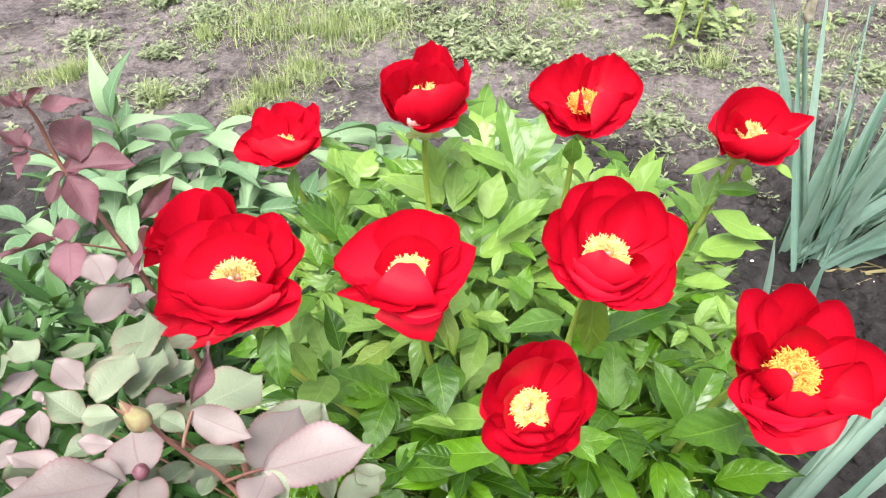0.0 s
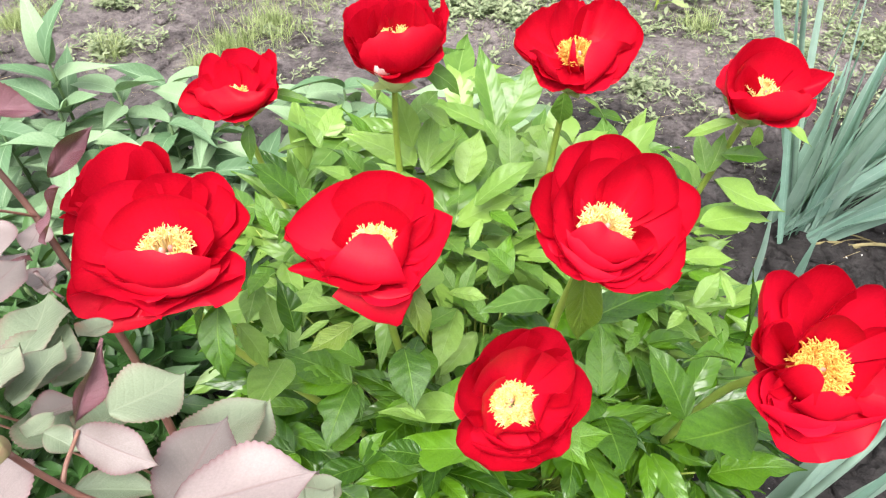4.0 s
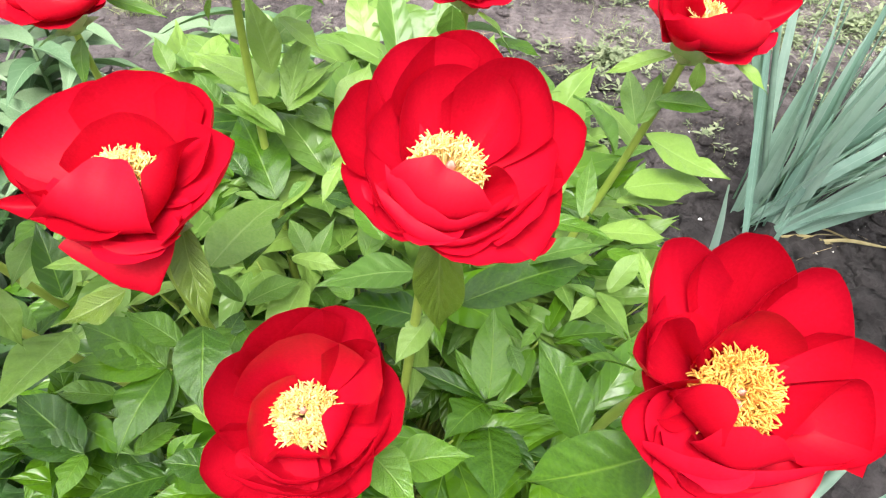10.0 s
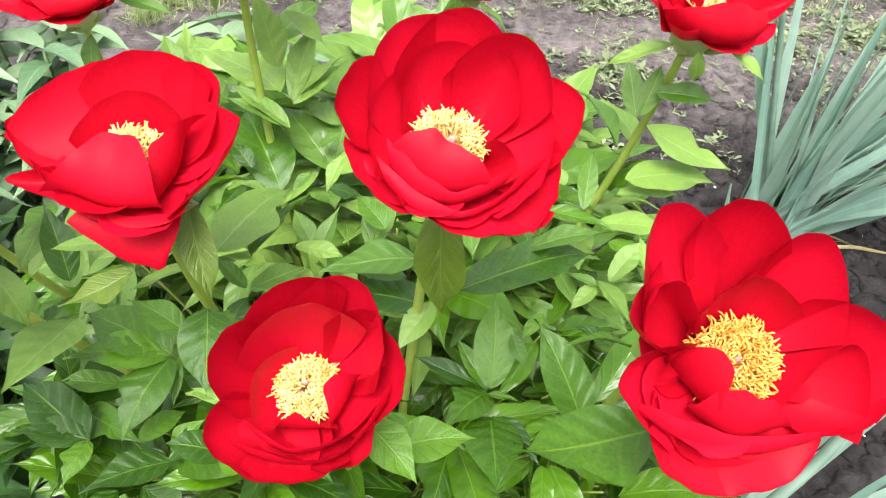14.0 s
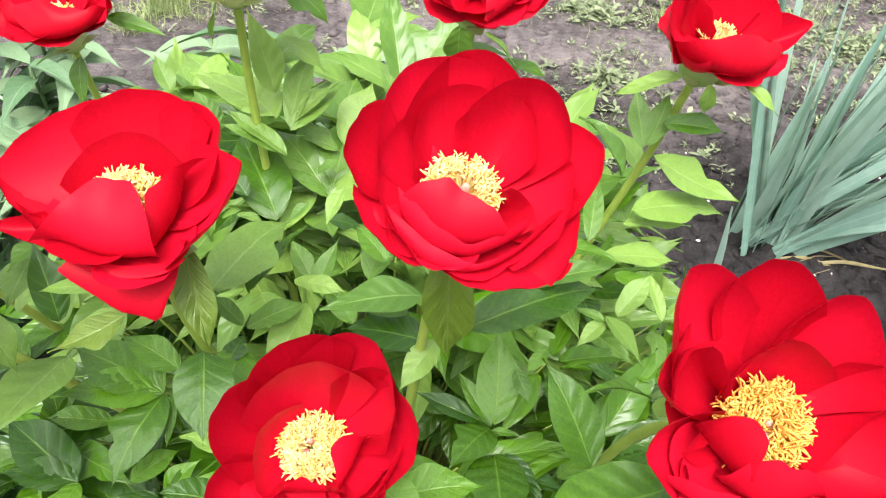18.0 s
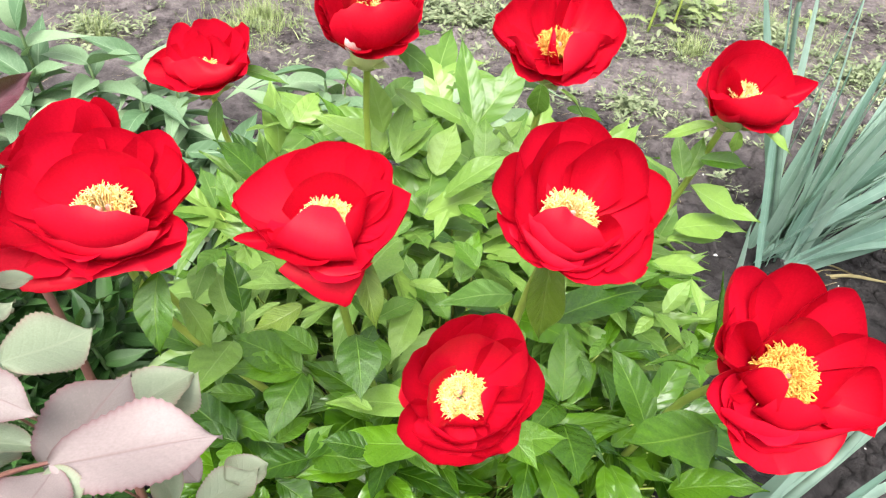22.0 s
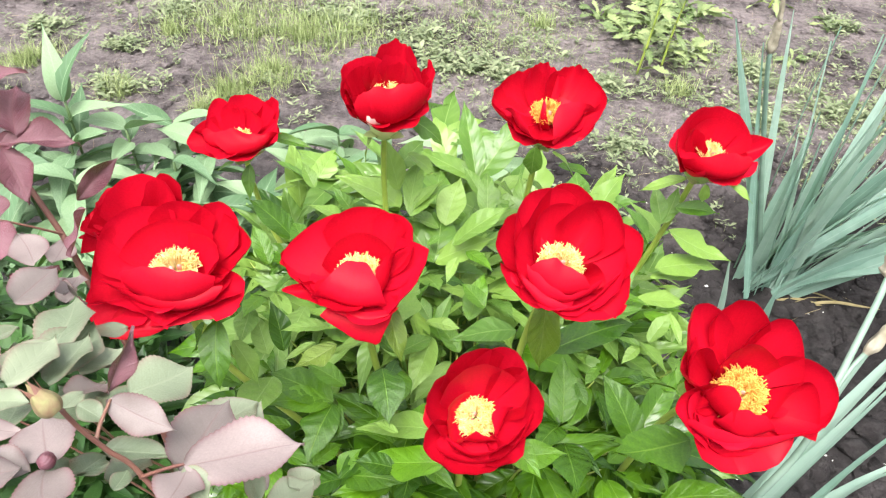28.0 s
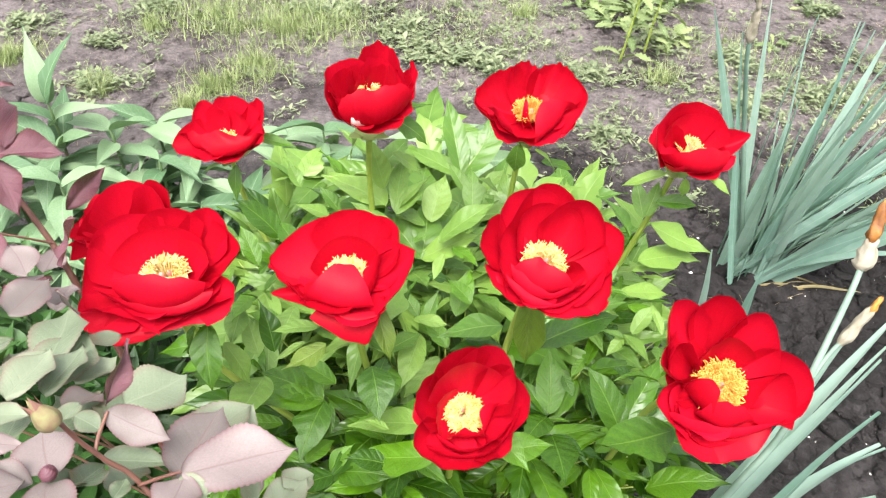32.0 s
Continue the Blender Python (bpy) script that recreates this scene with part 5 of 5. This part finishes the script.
# the dark red young shoot
rose_leaf((-0.282, 0.425, 0.795), (-0.297, 0.467, 0.815), 0.62, 0, 1)
rose_leaf((-0.293, 0.422, 0.790), (-0.242, 0.429, 0.795), 0.48, 15, 1)
rose_leaf((-0.291, 0.419, 0.788), (-0.267, 0.391, 0.765), 0.55, 0, 1)
rose_leaf((-0.292, 0.418, 0.790), (-0.302, 0.397, 0.775), 0.5, 0, 1)
rose_leaf((-0.302, 0.435, 0.830), (-0.271, 0.444, 0.835), 0.38, 20, 1)
rose_leaf((-0.311, 0.419, 0.810), (-0.335, 0.432, 0.820), 0.5, 0, 1)
rose_leaf((-0.310, 0.418, 0.810), (-0.325, 0.412, 0.810), 0.42, 0, 1)
rose_leaf((-0.312, 0.419, 0.808), (-0.314, 0.397, 0.800), 0.45, 0, 1)
rose_leaf((-0.310, 0.419, 0.810), (-0.313, 0.428, 0.820), 0.5, 0, 1)
rose_leaf((-0.304, 0.423, 0.840), (-0.314, 0.433, 0.850), 0.4, 0, 1)
rose_leaf((-0.304, 0.425, 0.840), (-0.293, 0.437, 0.850), 0.32, 30, 1)
rose_leaf((-0.305, 0.422, 0.840), (-0.325, 0.435, 0.845), 0.45, 0, 1)
rose_leaf((-0.296, 0.384, 0.755), (-0.323, 0.361, 0.765), 0.3, 50, 1)
rose_leaf((-0.286, 0.384, 0.755), (-0.296, 0.400, 0.765), 0.85, 0, 1)
rose_leaf((-0.288, 0.386, 0.752), (-0.280, 0.354, 0.740), 0.8, 0, 1)
rose_leaf((-0.283, 0.394, 0.735), (-0.275, 0.378, 0.725), 0.85, 0)
rose_leaf((-0.266, 0.390, 0.710), (-0.285, 0.361, 0.705), 0.68, 0)
rose_leaf((-0.266, 0.391, 0.710), (-0.266, 0.416, 0.715), 0.85, 0)
rose_leaf((-0.253, 0.368, 0.695), (-0.255, 0.387, 0.700), 0.8, 0)
rose_leaf((-0.248, 0.415, 0.750), (-0.224, 0.444, 0.770), 0.36, 50, 1)
rose_leaf((-0.241, 0.412, 0.745), (-0.245, 0.374, 0.735), 0.38, 50, 1)

part("cane", tube("cane", ((-0.22, 0.36, 0.0), (-0.21, 0.37, 0.35), (-0.225, 0.385, 0.60), (-0.254, 0.403, 0.690), (-0.266, 0.412, 0.720), (-0.281, 0.420, 0.750), (-0.300, 0.429, 0.790), (-0.303, 0.430, 0.825), (-0.305, 0.425, 0.845)), (0.005, 0.004, 0.003, 0.0026, 0.0023, 0.0021, 0.0018, 0.0014, 0.0009), M_CANE, 8), rose, None, "reddish young cane")
part("cane", tube("cane", ((-0.13, 0.10, -0.01), (-0.075, 0.12, 0.45), (-0.088, 0.168, 0.71), (-0.118, 0.187, 0.775), (-0.130, 0.187, 0.797), (-0.137, 0.186, 0.813), (-0.140, 0.184, 0.829)), (0.005, 0.003, 0.0017, 0.0013, 0.0012, 0.0011, 0.0011), M_CANE, 8), rose, None, "reddish young cane")
for pts in (((-0.304, 0.433, 0.790), (-0.309, 0.428, 0.800), (-0.311, 0.419, 0.810)), ((-0.265, 0.412, 0.720), (-0.273, 0.395, 0.740), (-0.286, 0.384, 0.754)), ((-0.120, 0.187, 0.777), (-0.108, 0.186, 0.786), (-0.097, 0.186, 0.792)), ((-0.134, 0.188, 0.802), (-0.134, 0.194, 0.805), (-0.134, 0.207, 0.806)),
            ((-0.21, 0.36, 0.45), (-0.19, 0.28, 0.66), (-0.18, 0.25, 0.73)), ((-0.21, 0.36, 0.5), (-0.22, 0.30, 0.64), (-0.24, 0.27, 0.72)), ((-0.21, 0.37, 0.4), (-0.27, 0.33, 0.58), (-0.31, 0.31, 0.66))):
    part("twig", tube("twig", pts, (0.0011, 0.0009, 0.0007), M_CANE, 6), rose)


def bud_shape(u, v):
    k = 0.0047 * math.sin(math.pi * (0.06 + 0.94 * v) ** 0.60) ** 1.15 * (1 + 0.10 * math.cos(5 * 6.283 * u)) + 0.0006 * (1 - v)
    return k * math.cos(6.2832 * u), 0.0165 * v, k * math.sin(6.2832 * u)


bud = part("bud", sheet("bud", 12, 20, bud_shape, M_BUD), rose, frame_on((-0.139, 0.180, 0.832), (-0.153, 0.186, 0.846)), "closed greenish yellow rosebud")
part("bud", lump("bud", 0.0036, 1.15, M_ROSE_RED, 77, 8, 12, 0.15), rose, Matrix.Translation((-0.143, 0.169, 0.815)), "small round pink bud")
BUD_SEPAL = leaf_shape("sepal", 0.4, 0.8, -0.5, -0.1, 0.03, M_CANE, 80, 8, 4)
for i in range(5):
    m = frame_on((-0.139, 0.180, 0.832), (-0.153, 0.186, 0.846)) @ Matrix.Rotation(radians(72 * i), 4, "Y") @ Matrix.Translation((0, 0.0005, 0.0028)) @ Matrix.Diagonal((0.010, 0.0165, 0.006, 1))
    part("sepal", BUD_SEPAL, bud, m)

# ---- pale leafy perennials behind the rose ----
PHLOX = [leaf_shape("leaf", w, 0.9, f, d, 0.06, M_PHLOX, 90 + i, 14, 6, 0.0, 0.36) for i, (w, f, d) in enumerate(((0.34, 0.6, 0.35), (0.38, 0.5, 0.7), (0.30, 0.7, 0.2), (0.36, 0.4, 0.9)))]
NARROW = [leaf_shape("leaf", w, 0.6, f, d, 0.04, M_NARROW, 100 + i, 8, 4, 0.0, 0.4) for i, (w, f, d) in enumerate(((0.30, 0.3, 0.15), (0.34, 0.25, 0.25), (0.26, 0.4, 0.1)))]


def perennial(foot, top, pairs, size, shapes, stem_material, label, name, seed, spread_low=0.9, spread_top=0.15, start=0.3, group=""):
    """An upright stem with leaves in pairs, closing to a tuft at the top."""
    r = random.Random(seed)
    plant = thing(name, foot, label, name.split("_")[0], group)
    foot, top = Vector(foot), Vector(top)
    part("stem", tube("stem", (foot, foot.lerp(top, 0.5) + Vector((r.uniform(-0.01, 0.01), r.uniform(-0.01, 0.01), 0)), top), (0.004, 0.0032, 0.002), stem_material, 6), plant)
    up = (top - foot).normalized()
    for i in range(pairs):
        v = start + (1 - start) * (i / max(1, pairs - 1)) ** 0.8
        hub = foot.lerp(top, v)
        turn = 1.57 * i + r.uniform(-0.3, 0.3)
        open_ = spread_low + (spread_top - spread_low) * (i / max(1, pairs - 1)) ** 2 + (r.uniform(-0.28, 0.2) if spread_top > 0.1 else 0)
        for side in (0, math.pi):
            a = turn + side
            d = Vector((math.cos(a), math.sin(a), 0)) * math.sin(open_ * 1.45) + up * math.cos(open_ * 1.45)
            length = size * r.uniform(0.8, 1.15) * (1 - 0.25 * v)
            m = frame_on(hub, hub + d * length, r.uniform(-32, 32)) @ Matrix.Diagonal((length, length, length, 1))
            part("leaf", r.choice(shapes), plant, m)
    return plant


perennial((-0.56, 1.0, 0), (-0.547, 0.945, 0.505), 8, 0.125, PHLOX, M_SHOOT, "pale green leafy perennial with an upright tip", "perennial", 1, 1.0, 0.05)
for i, (x, y, z) in enumerate(((-0.47, 0.95, 0.46), (-0.40, 0.93, 0.42), (-0.61, 0.88, 0.44), (-0.52, 0.86, 0.42), (-0.36, 0.96, 0.43), (-0.66, 0.95, 0.40), (-0.45, 0.86, 0.36), (-0.33, 0.88, 0.38), (-0.57, 0.80, 0.36), (-0.28, 0.92, 0.36), (-0.20, 0.95, 0.40), (-0.13, 0.93, 0.42), (-0.24, 1.10, 0.36), (-0.17, 1.06, 0.40), (-0.09, 1.02, 0.38), (0.02, 1.05, 0.40), (0.09, 1.02, 0.43), (0.06, 0.97, 0.40), (-0.70, 0.86, 0.36), (-0.50, 0.91, 0.40), (-0.42, 1.0, 0.44), (-0.55, 0.93, 0.44), (-0.38, 0.86, 0.36), (-0.64, 0.80, 0.36), (-0.5, 0.78, 0.34))):
    perennial((x, y + 0.04, 0), (x, y, z), 11, 0.122, PHLOX, M_SHOOT, "pale green leafy perennial behind the rose", "perennial", 10 + i, 1.05, 0.85, 0.35, "leafy perennials")
for i, (x, y, z) in enumerate(((-0.50, 0.60, 0.46), (-0.46, 0.54, 0.42), (-0.52, 0.52, 0.42), (-0.43, 0.60, 0.40), (-0.42, 0.50, 0.36), (-0.56, 0.58, 0.44), (-0.39, 0.56, 0.34), (-0.48, 0.66, 0.44), (-0.57, 0.66, 0.44), (-0.36, 0.63, 0.34), (-0.40, 0.70, 0.40), (-0.46, 0.60, 0.44), (-0.54, 0.54, 0.46), (-0.50, 0.46, 0.38), (-0.45, 0.46, 0.34), (-0.58, 0.50, 0.42), (-0.41, 0.64, 0.40), (-0.34, 0.52, 0.28), (-0.55, 0.44, 0.36), (-0.48, 0.52, 0.42), (-0.44, 0.56, 0.42), (-0.51, 0.56, 0.45), (-0.47, 0.49, 0.40), (-0.39, 0.48, 0.33), (-0.36, 0.58, 0.36))):
    perennial((x + 0.02, y + 0.05, 0), (x, y, z), 17, 0.078, NARROW, M_SHOOT, "dark green narrow-leaved perennial beside the rose", "perennial", 30 + i, 1.0, 0.45, 0.35, "narrow-leaved perennials")

# low round-leaved seedlings between the plants
ROUND = [leaf_shape("leaf", 0.8, 0.1, 0.1, 0.1, 0.04, M_WEED, 120 + i, 6, 4, 0.0, 0.5) for i in range(3)]
rnd = random.Random(17)
for i in range(16):
    x, y, z = -0.29 + rnd.uniform(-0.09, 0.09), 0.80 + rnd.uniform(-0.1, 0.1), rnd.uniform(0.12, 0.3)
    perennial((x, y, 0), (x + rnd.uniform(-0.02, 0.02), y, z), 4, 0.04, ROUND, M_SHOOT, "small round-leaved seedling on the soil", "seedling", 50 + i, 1.0, 0.6, 0.4, "seedlings")

# ---- weeds and grass on the soil ----
GRASS = [sheet("grass_blade", 3, 1, lambda u, v, c=c: ((u - 0.5) * 0.06 * (1 - 0.9 * v), c * v * v, v), M_GRASS) for c in (0.2, 0.5, 0.8)]
rnd = random.Random(21)
grass, herbs, clods, bits, straw = Heap(), Heap(), Heap(), Heap(), Heap()
HERB = [leaf_shape("herb_leaf", w, 0.3, 0.2, d, 0.05, M_WEED, 130 + i, 4, 2, 0.0, 0.55) for i, (w, d) in enumerate(((0.30, 0.2), (0.42, 0.1), (0.18, 0.3)))]


def tuft(x, y, size, count, tall):
    for _ in range(int(count * 2.4)):
        px, py = x + rnd.gauss(0, size), y + rnd.gauss(0, size * 0.8)
        if size > 0.04 and noise.noise((px * 22, py * 22, 3.0)) < -0.12:
            continue
        h = 0.46 * tall * rnd.uniform(0.4, 1.4)
        m = Matrix.Translation((px, py, bank(px, py) - 0.003)) @ Matrix.Rotation(rnd.uniform(0, 6.28), 4, "Z") @ Matrix.Rotation(rnd.uniform(-1.1, 0.6), 4, "X") @ Matrix.Diagonal((h, h, h, 1))
        grass.put(rnd.choice(GRASS), m)


def herb(x, y, size, leaves=7):
    turn = rnd.uniform(0, 6.28)
    for i in range(leaves):
        a = turn + 2.4 * i
        length = size * rnd.uniform(0.45, 0.95)
        b = Vector((x, y, bank(x, y) + 0.004 * i * size / 0.04))
        m = frame_on(b, b + Vector((math.cos(a), math.sin(a), rnd.uniform(0.1, 0.8))) * length, rnd.uniform(-20, 20)) @ Matrix.Diagonal((length, length, length, 1))
        herbs.put(rnd.choice(HERB), m)


for x, y, size, count, tall in ((-0.66, 2.32, 0.13, 600, 0.10), (-0.42, 2.28, 0.11, 500, 0.11), (-0.30, 2.34, 0.08, 250, 0.10), (-0.58, 1.90, 0.06, 300, 0.09), (-0.50, 1.98, 0.05, 150, 0.10), (-1.2, 2.0, 0.05, 300, 0.08),
                                (-1.32, 1.95, 0.06, 200, 0.07), (-0.05, 2.45, 0.14, 350, 0.06), (0.22, 2.38, 0.12, 350, 0.06), (0.09, 2.22, 0.07, 250, 0.05), (1.0, 2.25, 0.10, 200, 0.08), (1.15, 1.55, 0.05, 120, 0.06), (0.5, 2.1, 0.15, 150, 0.05)):
    tuft(x, y, size, count, tall)
for _ in range(1700):
    x, y = rnd.uniform(-2.4, 2.8), rnd.uniform(1.35, 4.2)
    if noise.noise((x * 1.7, y * 1.7, 5.0)) + 0.25 * noise.noise((x * 6, y * 6, 2.0)) > 0.02 or y > 2.9:
        tuft(x, y, 0.03, 5, 0.045)
        herb(x, y, rnd.uniform(0.012, 0.032))
        herb(x + rnd.uniform(-0.04, 0.04), y + rnd.uniform(-0.04, 0.04), rnd.uniform(0.012, 0.03))
for x, y, size, count in ((0.47, 1.70, 0.09, 40), (0.63, 2.02, 0.11, 35), (0.15, 2.25, 0.14, 55), (-0.9, 1.86, 0.07, 35), (-1.2, 2.15, 0.14, 30), (0.3, 2.5, 0.2, 50), (1.2, 2.35, 0.22, 70), (-0.65, 2.5, 0.2, 50), (0.9, 1.75, 0.2, 25), (1.15, 1.9, 0.15, 60), (1.25, 1.7, 0.15, 50), (1.35, 2.1, 0.2, 70), (0.95, 2.05, 0.15, 50), (-0.3, 1.75, 0.1, 12)):
    for _ in range(count * 2):
        herb(x + rnd.gauss(0, size), y + rnd.gauss(0, size * 0.7), rnd.uniform(0.010, 0.028))
for x, y, size, count in ((-0.55, 2.45, 0.28, 220), (0.0, 2.5, 0.25, 120), (0.25, 2.2, 0.2, 80), (-1.0, 2.7, 0.3, 60), (0.75, 2.35, 0.25, 60), (1.25, 2.0, 0.3, 160), (1.05, 1.5, 0.2, 70)):
    for _ in range(count):
        px, py = x + rnd.gauss(0, size), y + rnd.gauss(0, size * 0.55)
        if noise.noise((px * 5, py * 5, 7.0)) > -0.1:
            herb(px, py, rnd.uniform(0.012, 0.036), 6)
            tuft(px, py, 0.025, 3, 0.06)
# close mats of weeds and thick grass tufts
for x, y, size in ((-1.39, 2.47, 0.046), (-1.10, 2.48, 0.033), (-1.26, 2.19, 0.042), (-0.98, 2.07, 0.020), (-0.92, 2.36, 0.045), (-0.42, 2.41, 0.038), (-0.30, 2.42, 0.048), (-0.09, 2.29, 0.037), (-0.02, 2.16, 0.040), (0.10, 2.13, 0.044), (-0.91, 1.82, 0.029), (0.47, 2.03, 0.035), (0.73, 2.28, 0.043), (0.97, 2.19, 0.033), (0.92, 1.89, 0.030), (1.19, 1.97, 0.044), (1.38, 2.58, 0.038), (0.47, 1.69, 0.027), (0.18, 2.07, 0.030)):
    for _ in range(int(20 + 900 * size)):
        px, py = x + rnd.gauss(0, size), y + rnd.gauss(0, size * 0.9)
        herb(px, py, rnd.uniform(0.016, 0.040), 8)
for x, y, size in ((-1.23, 1.97, 0.020), (-0.87, 2.20, 0.022), (-0.69, 2.26, 0.071), (-0.47, 2.27, 0.034), (-0.52, 2.03, 0.021), (-0.61, 1.87, 0.025), (-0.65, 1.77, 0.019), (0.31, 2.43, 0.020), (0.70, 2.04, 0.022), (-0.91, 1.82, 0.023)):
    tuft(x, y, size, int(60 + 2400 * size), 0.10)
tagged(new("grass", grass.mesh("grass", M_GRASS)), "sparse tufts of short pale green grass on soil", "grass", kind="stuff")
tagged(new("weeds", herbs.mesh("weeds", M_WEED)), "low pale green weeds scattered over dry soil", "weed", kind="stuff")

# dandelion-like rosettes
JAG = [leaf_shape("leaf", 0.24, 0.3, 0.30, 0.40, 0.22, M_JAG, 140 + i, 18, 4, 0.45, 0.68) for i in range(3)]
for i, (x, y, size, count) in enumerate(((0.70, 2.48, 0.15, 22), (0.52, 2.55, 0.11, 16), (0.88, 2.60, 0.13, 18), (0.78, 2.28, 0.10, 14), (0.74, 2.62, 0.17, 20), (0.60, 2.40, 0.13, 16), (0.06, 2.62, 0.10, 9), (1.35, 2.60, 0.09, 9), (-0.1, 2.75, 0.12, 10), (1.13, 2.31, 0.08, 8), (0.62, 2.75, 0.14, 12))):
    rosette = thing("weed_rosette", (x, y, bank(x, y)), "broad-leaved yellow-green weed rosette on dry soil", "weed", "weed rosettes")
    r = random.Random(200 + i)
    for k in range(count):
        a, length = 2.4 * k + r.uniform(-0.5, 0.5), size * r.uniform(0.45, 1.0)
        b = Vector((x, y, bank(x, y) + 0.005))
        m = frame_on(b, b + Vector((math.cos(a), math.sin(a), r.uniform(0.25, 1.1))).normalized() * length, r.uniform(-15, 15)) @ Matrix.Diagonal((length, length, length, 1))
        part("leaf", r.choice(JAG), rosette, m)

for i, (x, y, z) in enumerate(((0.59, 2.14, 0.30), (0.68, 2.21, 0.22), (1.18, 2.74, 0.20))):
    perennial((x, y, 0), (x + 0.03, y + 0.02, z), 9, 0.11, JAG, M_STEM, "upright yellow-green weed with ragged leaves", "weed", 300 + i, 1.0, 0.5, 0.08, "upright weeds")

# crumbs of soil, pale bits and dry stalks
LUMPS = [lump("clod", 1.0, 0.45, M_CLOD, i, 5, 7, 0.7) for i in range(6)]
for _ in range(6500):
    x, y = rnd.uniform(-1.6, 1.9), rnd.uniform(0.2, 3.0)
    s = 0.004 + 0.016 * rnd.random() ** 3
    clods.put(rnd.choice(LUMPS), Matrix.Translation((x, y, bank(x, y) + s * 0.05)) @ Matrix.Rotation(rnd.uniform(0, 6), 4, "Z") @ Matrix.Diagonal((s, s * rnd.uniform(0.6, 1), s, 1)))
for _ in range(2600):
    x, y = rnd.uniform(0.22, 1.6), rnd.uniform(0.15, 1.75)
    if rnd.random() < 0.3:
        x, y = rnd.uniform(-0.8, -0.1), rnd.uniform(0.4, 1.5)
    s = 0.005 + 0.020 * rnd.random() ** 3
    clods.put(rnd.choice(LUMPS), Matrix.Translation((x, y, bank(x, y) + s * 0.1)) @ Matrix.Rotation(rnd.uniform(0, 6), 4, "Z") @ Matrix.Diagonal((s, s * rnd.uniform(0.6, 1), s * 1.3, 1)))
for _ in range(900):
    x, y = rnd.uniform(0.3, 1.3), rnd.uniform(0.4, 1.5)
    s = 0.004 / rnd.uniform(0.65, 8.0) + 0.0008
    bits.put(rnd.choice(LUMPS), Matrix.Translation((x, y, bank(x, y) + s * 0.5)) @ Matrix.Rotation(rnd.uniform(0, 6), 4, "Z") @ Matrix.Diagonal((s, s * 0.6, s * 0.5, 1)))
for _ in range(1500):
    x, y = rnd.uniform(0.35, 1.35), rnd.uniform(0.45, 1.55)
    s = 0.010 + 0.024 * rnd.random() ** 2
    clods.put(rnd.choice(LUMPS), Matrix.Translation((x, y, bank(x, y))) @ Matrix.Rotation(rnd.uniform(0, 6), 4, "Z") @ Matrix.Diagonal((s, s * rnd.uniform(0.6, 1), s * rnd.uniform(0.6, 1.4), 1)))
STRAW = tube("straw", ((0, -0.5, 0), (0.06, 0, 0.02), (0, 0.5, 0)), (0.012, 0.012, 0.008), M_DRY, 4, 3)
for k in range(2000):
    x, y = rnd.uniform(-1.6, 1.9), rnd.uniform(1.1, 3.0)
    s = rnd.uniform(0.02, 0.08) if k < 500 else rnd.uniform(0.006, 0.03)
    straw.put(STRAW, Matrix.Translation((x, y, bank(x, y) + 0.005)) @ Matrix.Rotation(rnd.uniform(0, 6), 4, "Z") @ Matrix.Rotation(rnd.uniform(-0.2, 0.2), 4, "X") @ Matrix.Diagonal((s * 0.4, s, s * 0.4, 1)))
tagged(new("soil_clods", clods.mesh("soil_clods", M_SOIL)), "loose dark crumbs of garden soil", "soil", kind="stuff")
tagged(new("pale_bits", bits.mesh("pale_bits", M_BIT)), "small pale chips lying on dark soil", "debris", kind="stuff")
tagged(new("dry_stalks", straw.mesh("dry_stalks", M_DRY)), "thin dry stalks lying on the soil", "debris", kind="stuff")
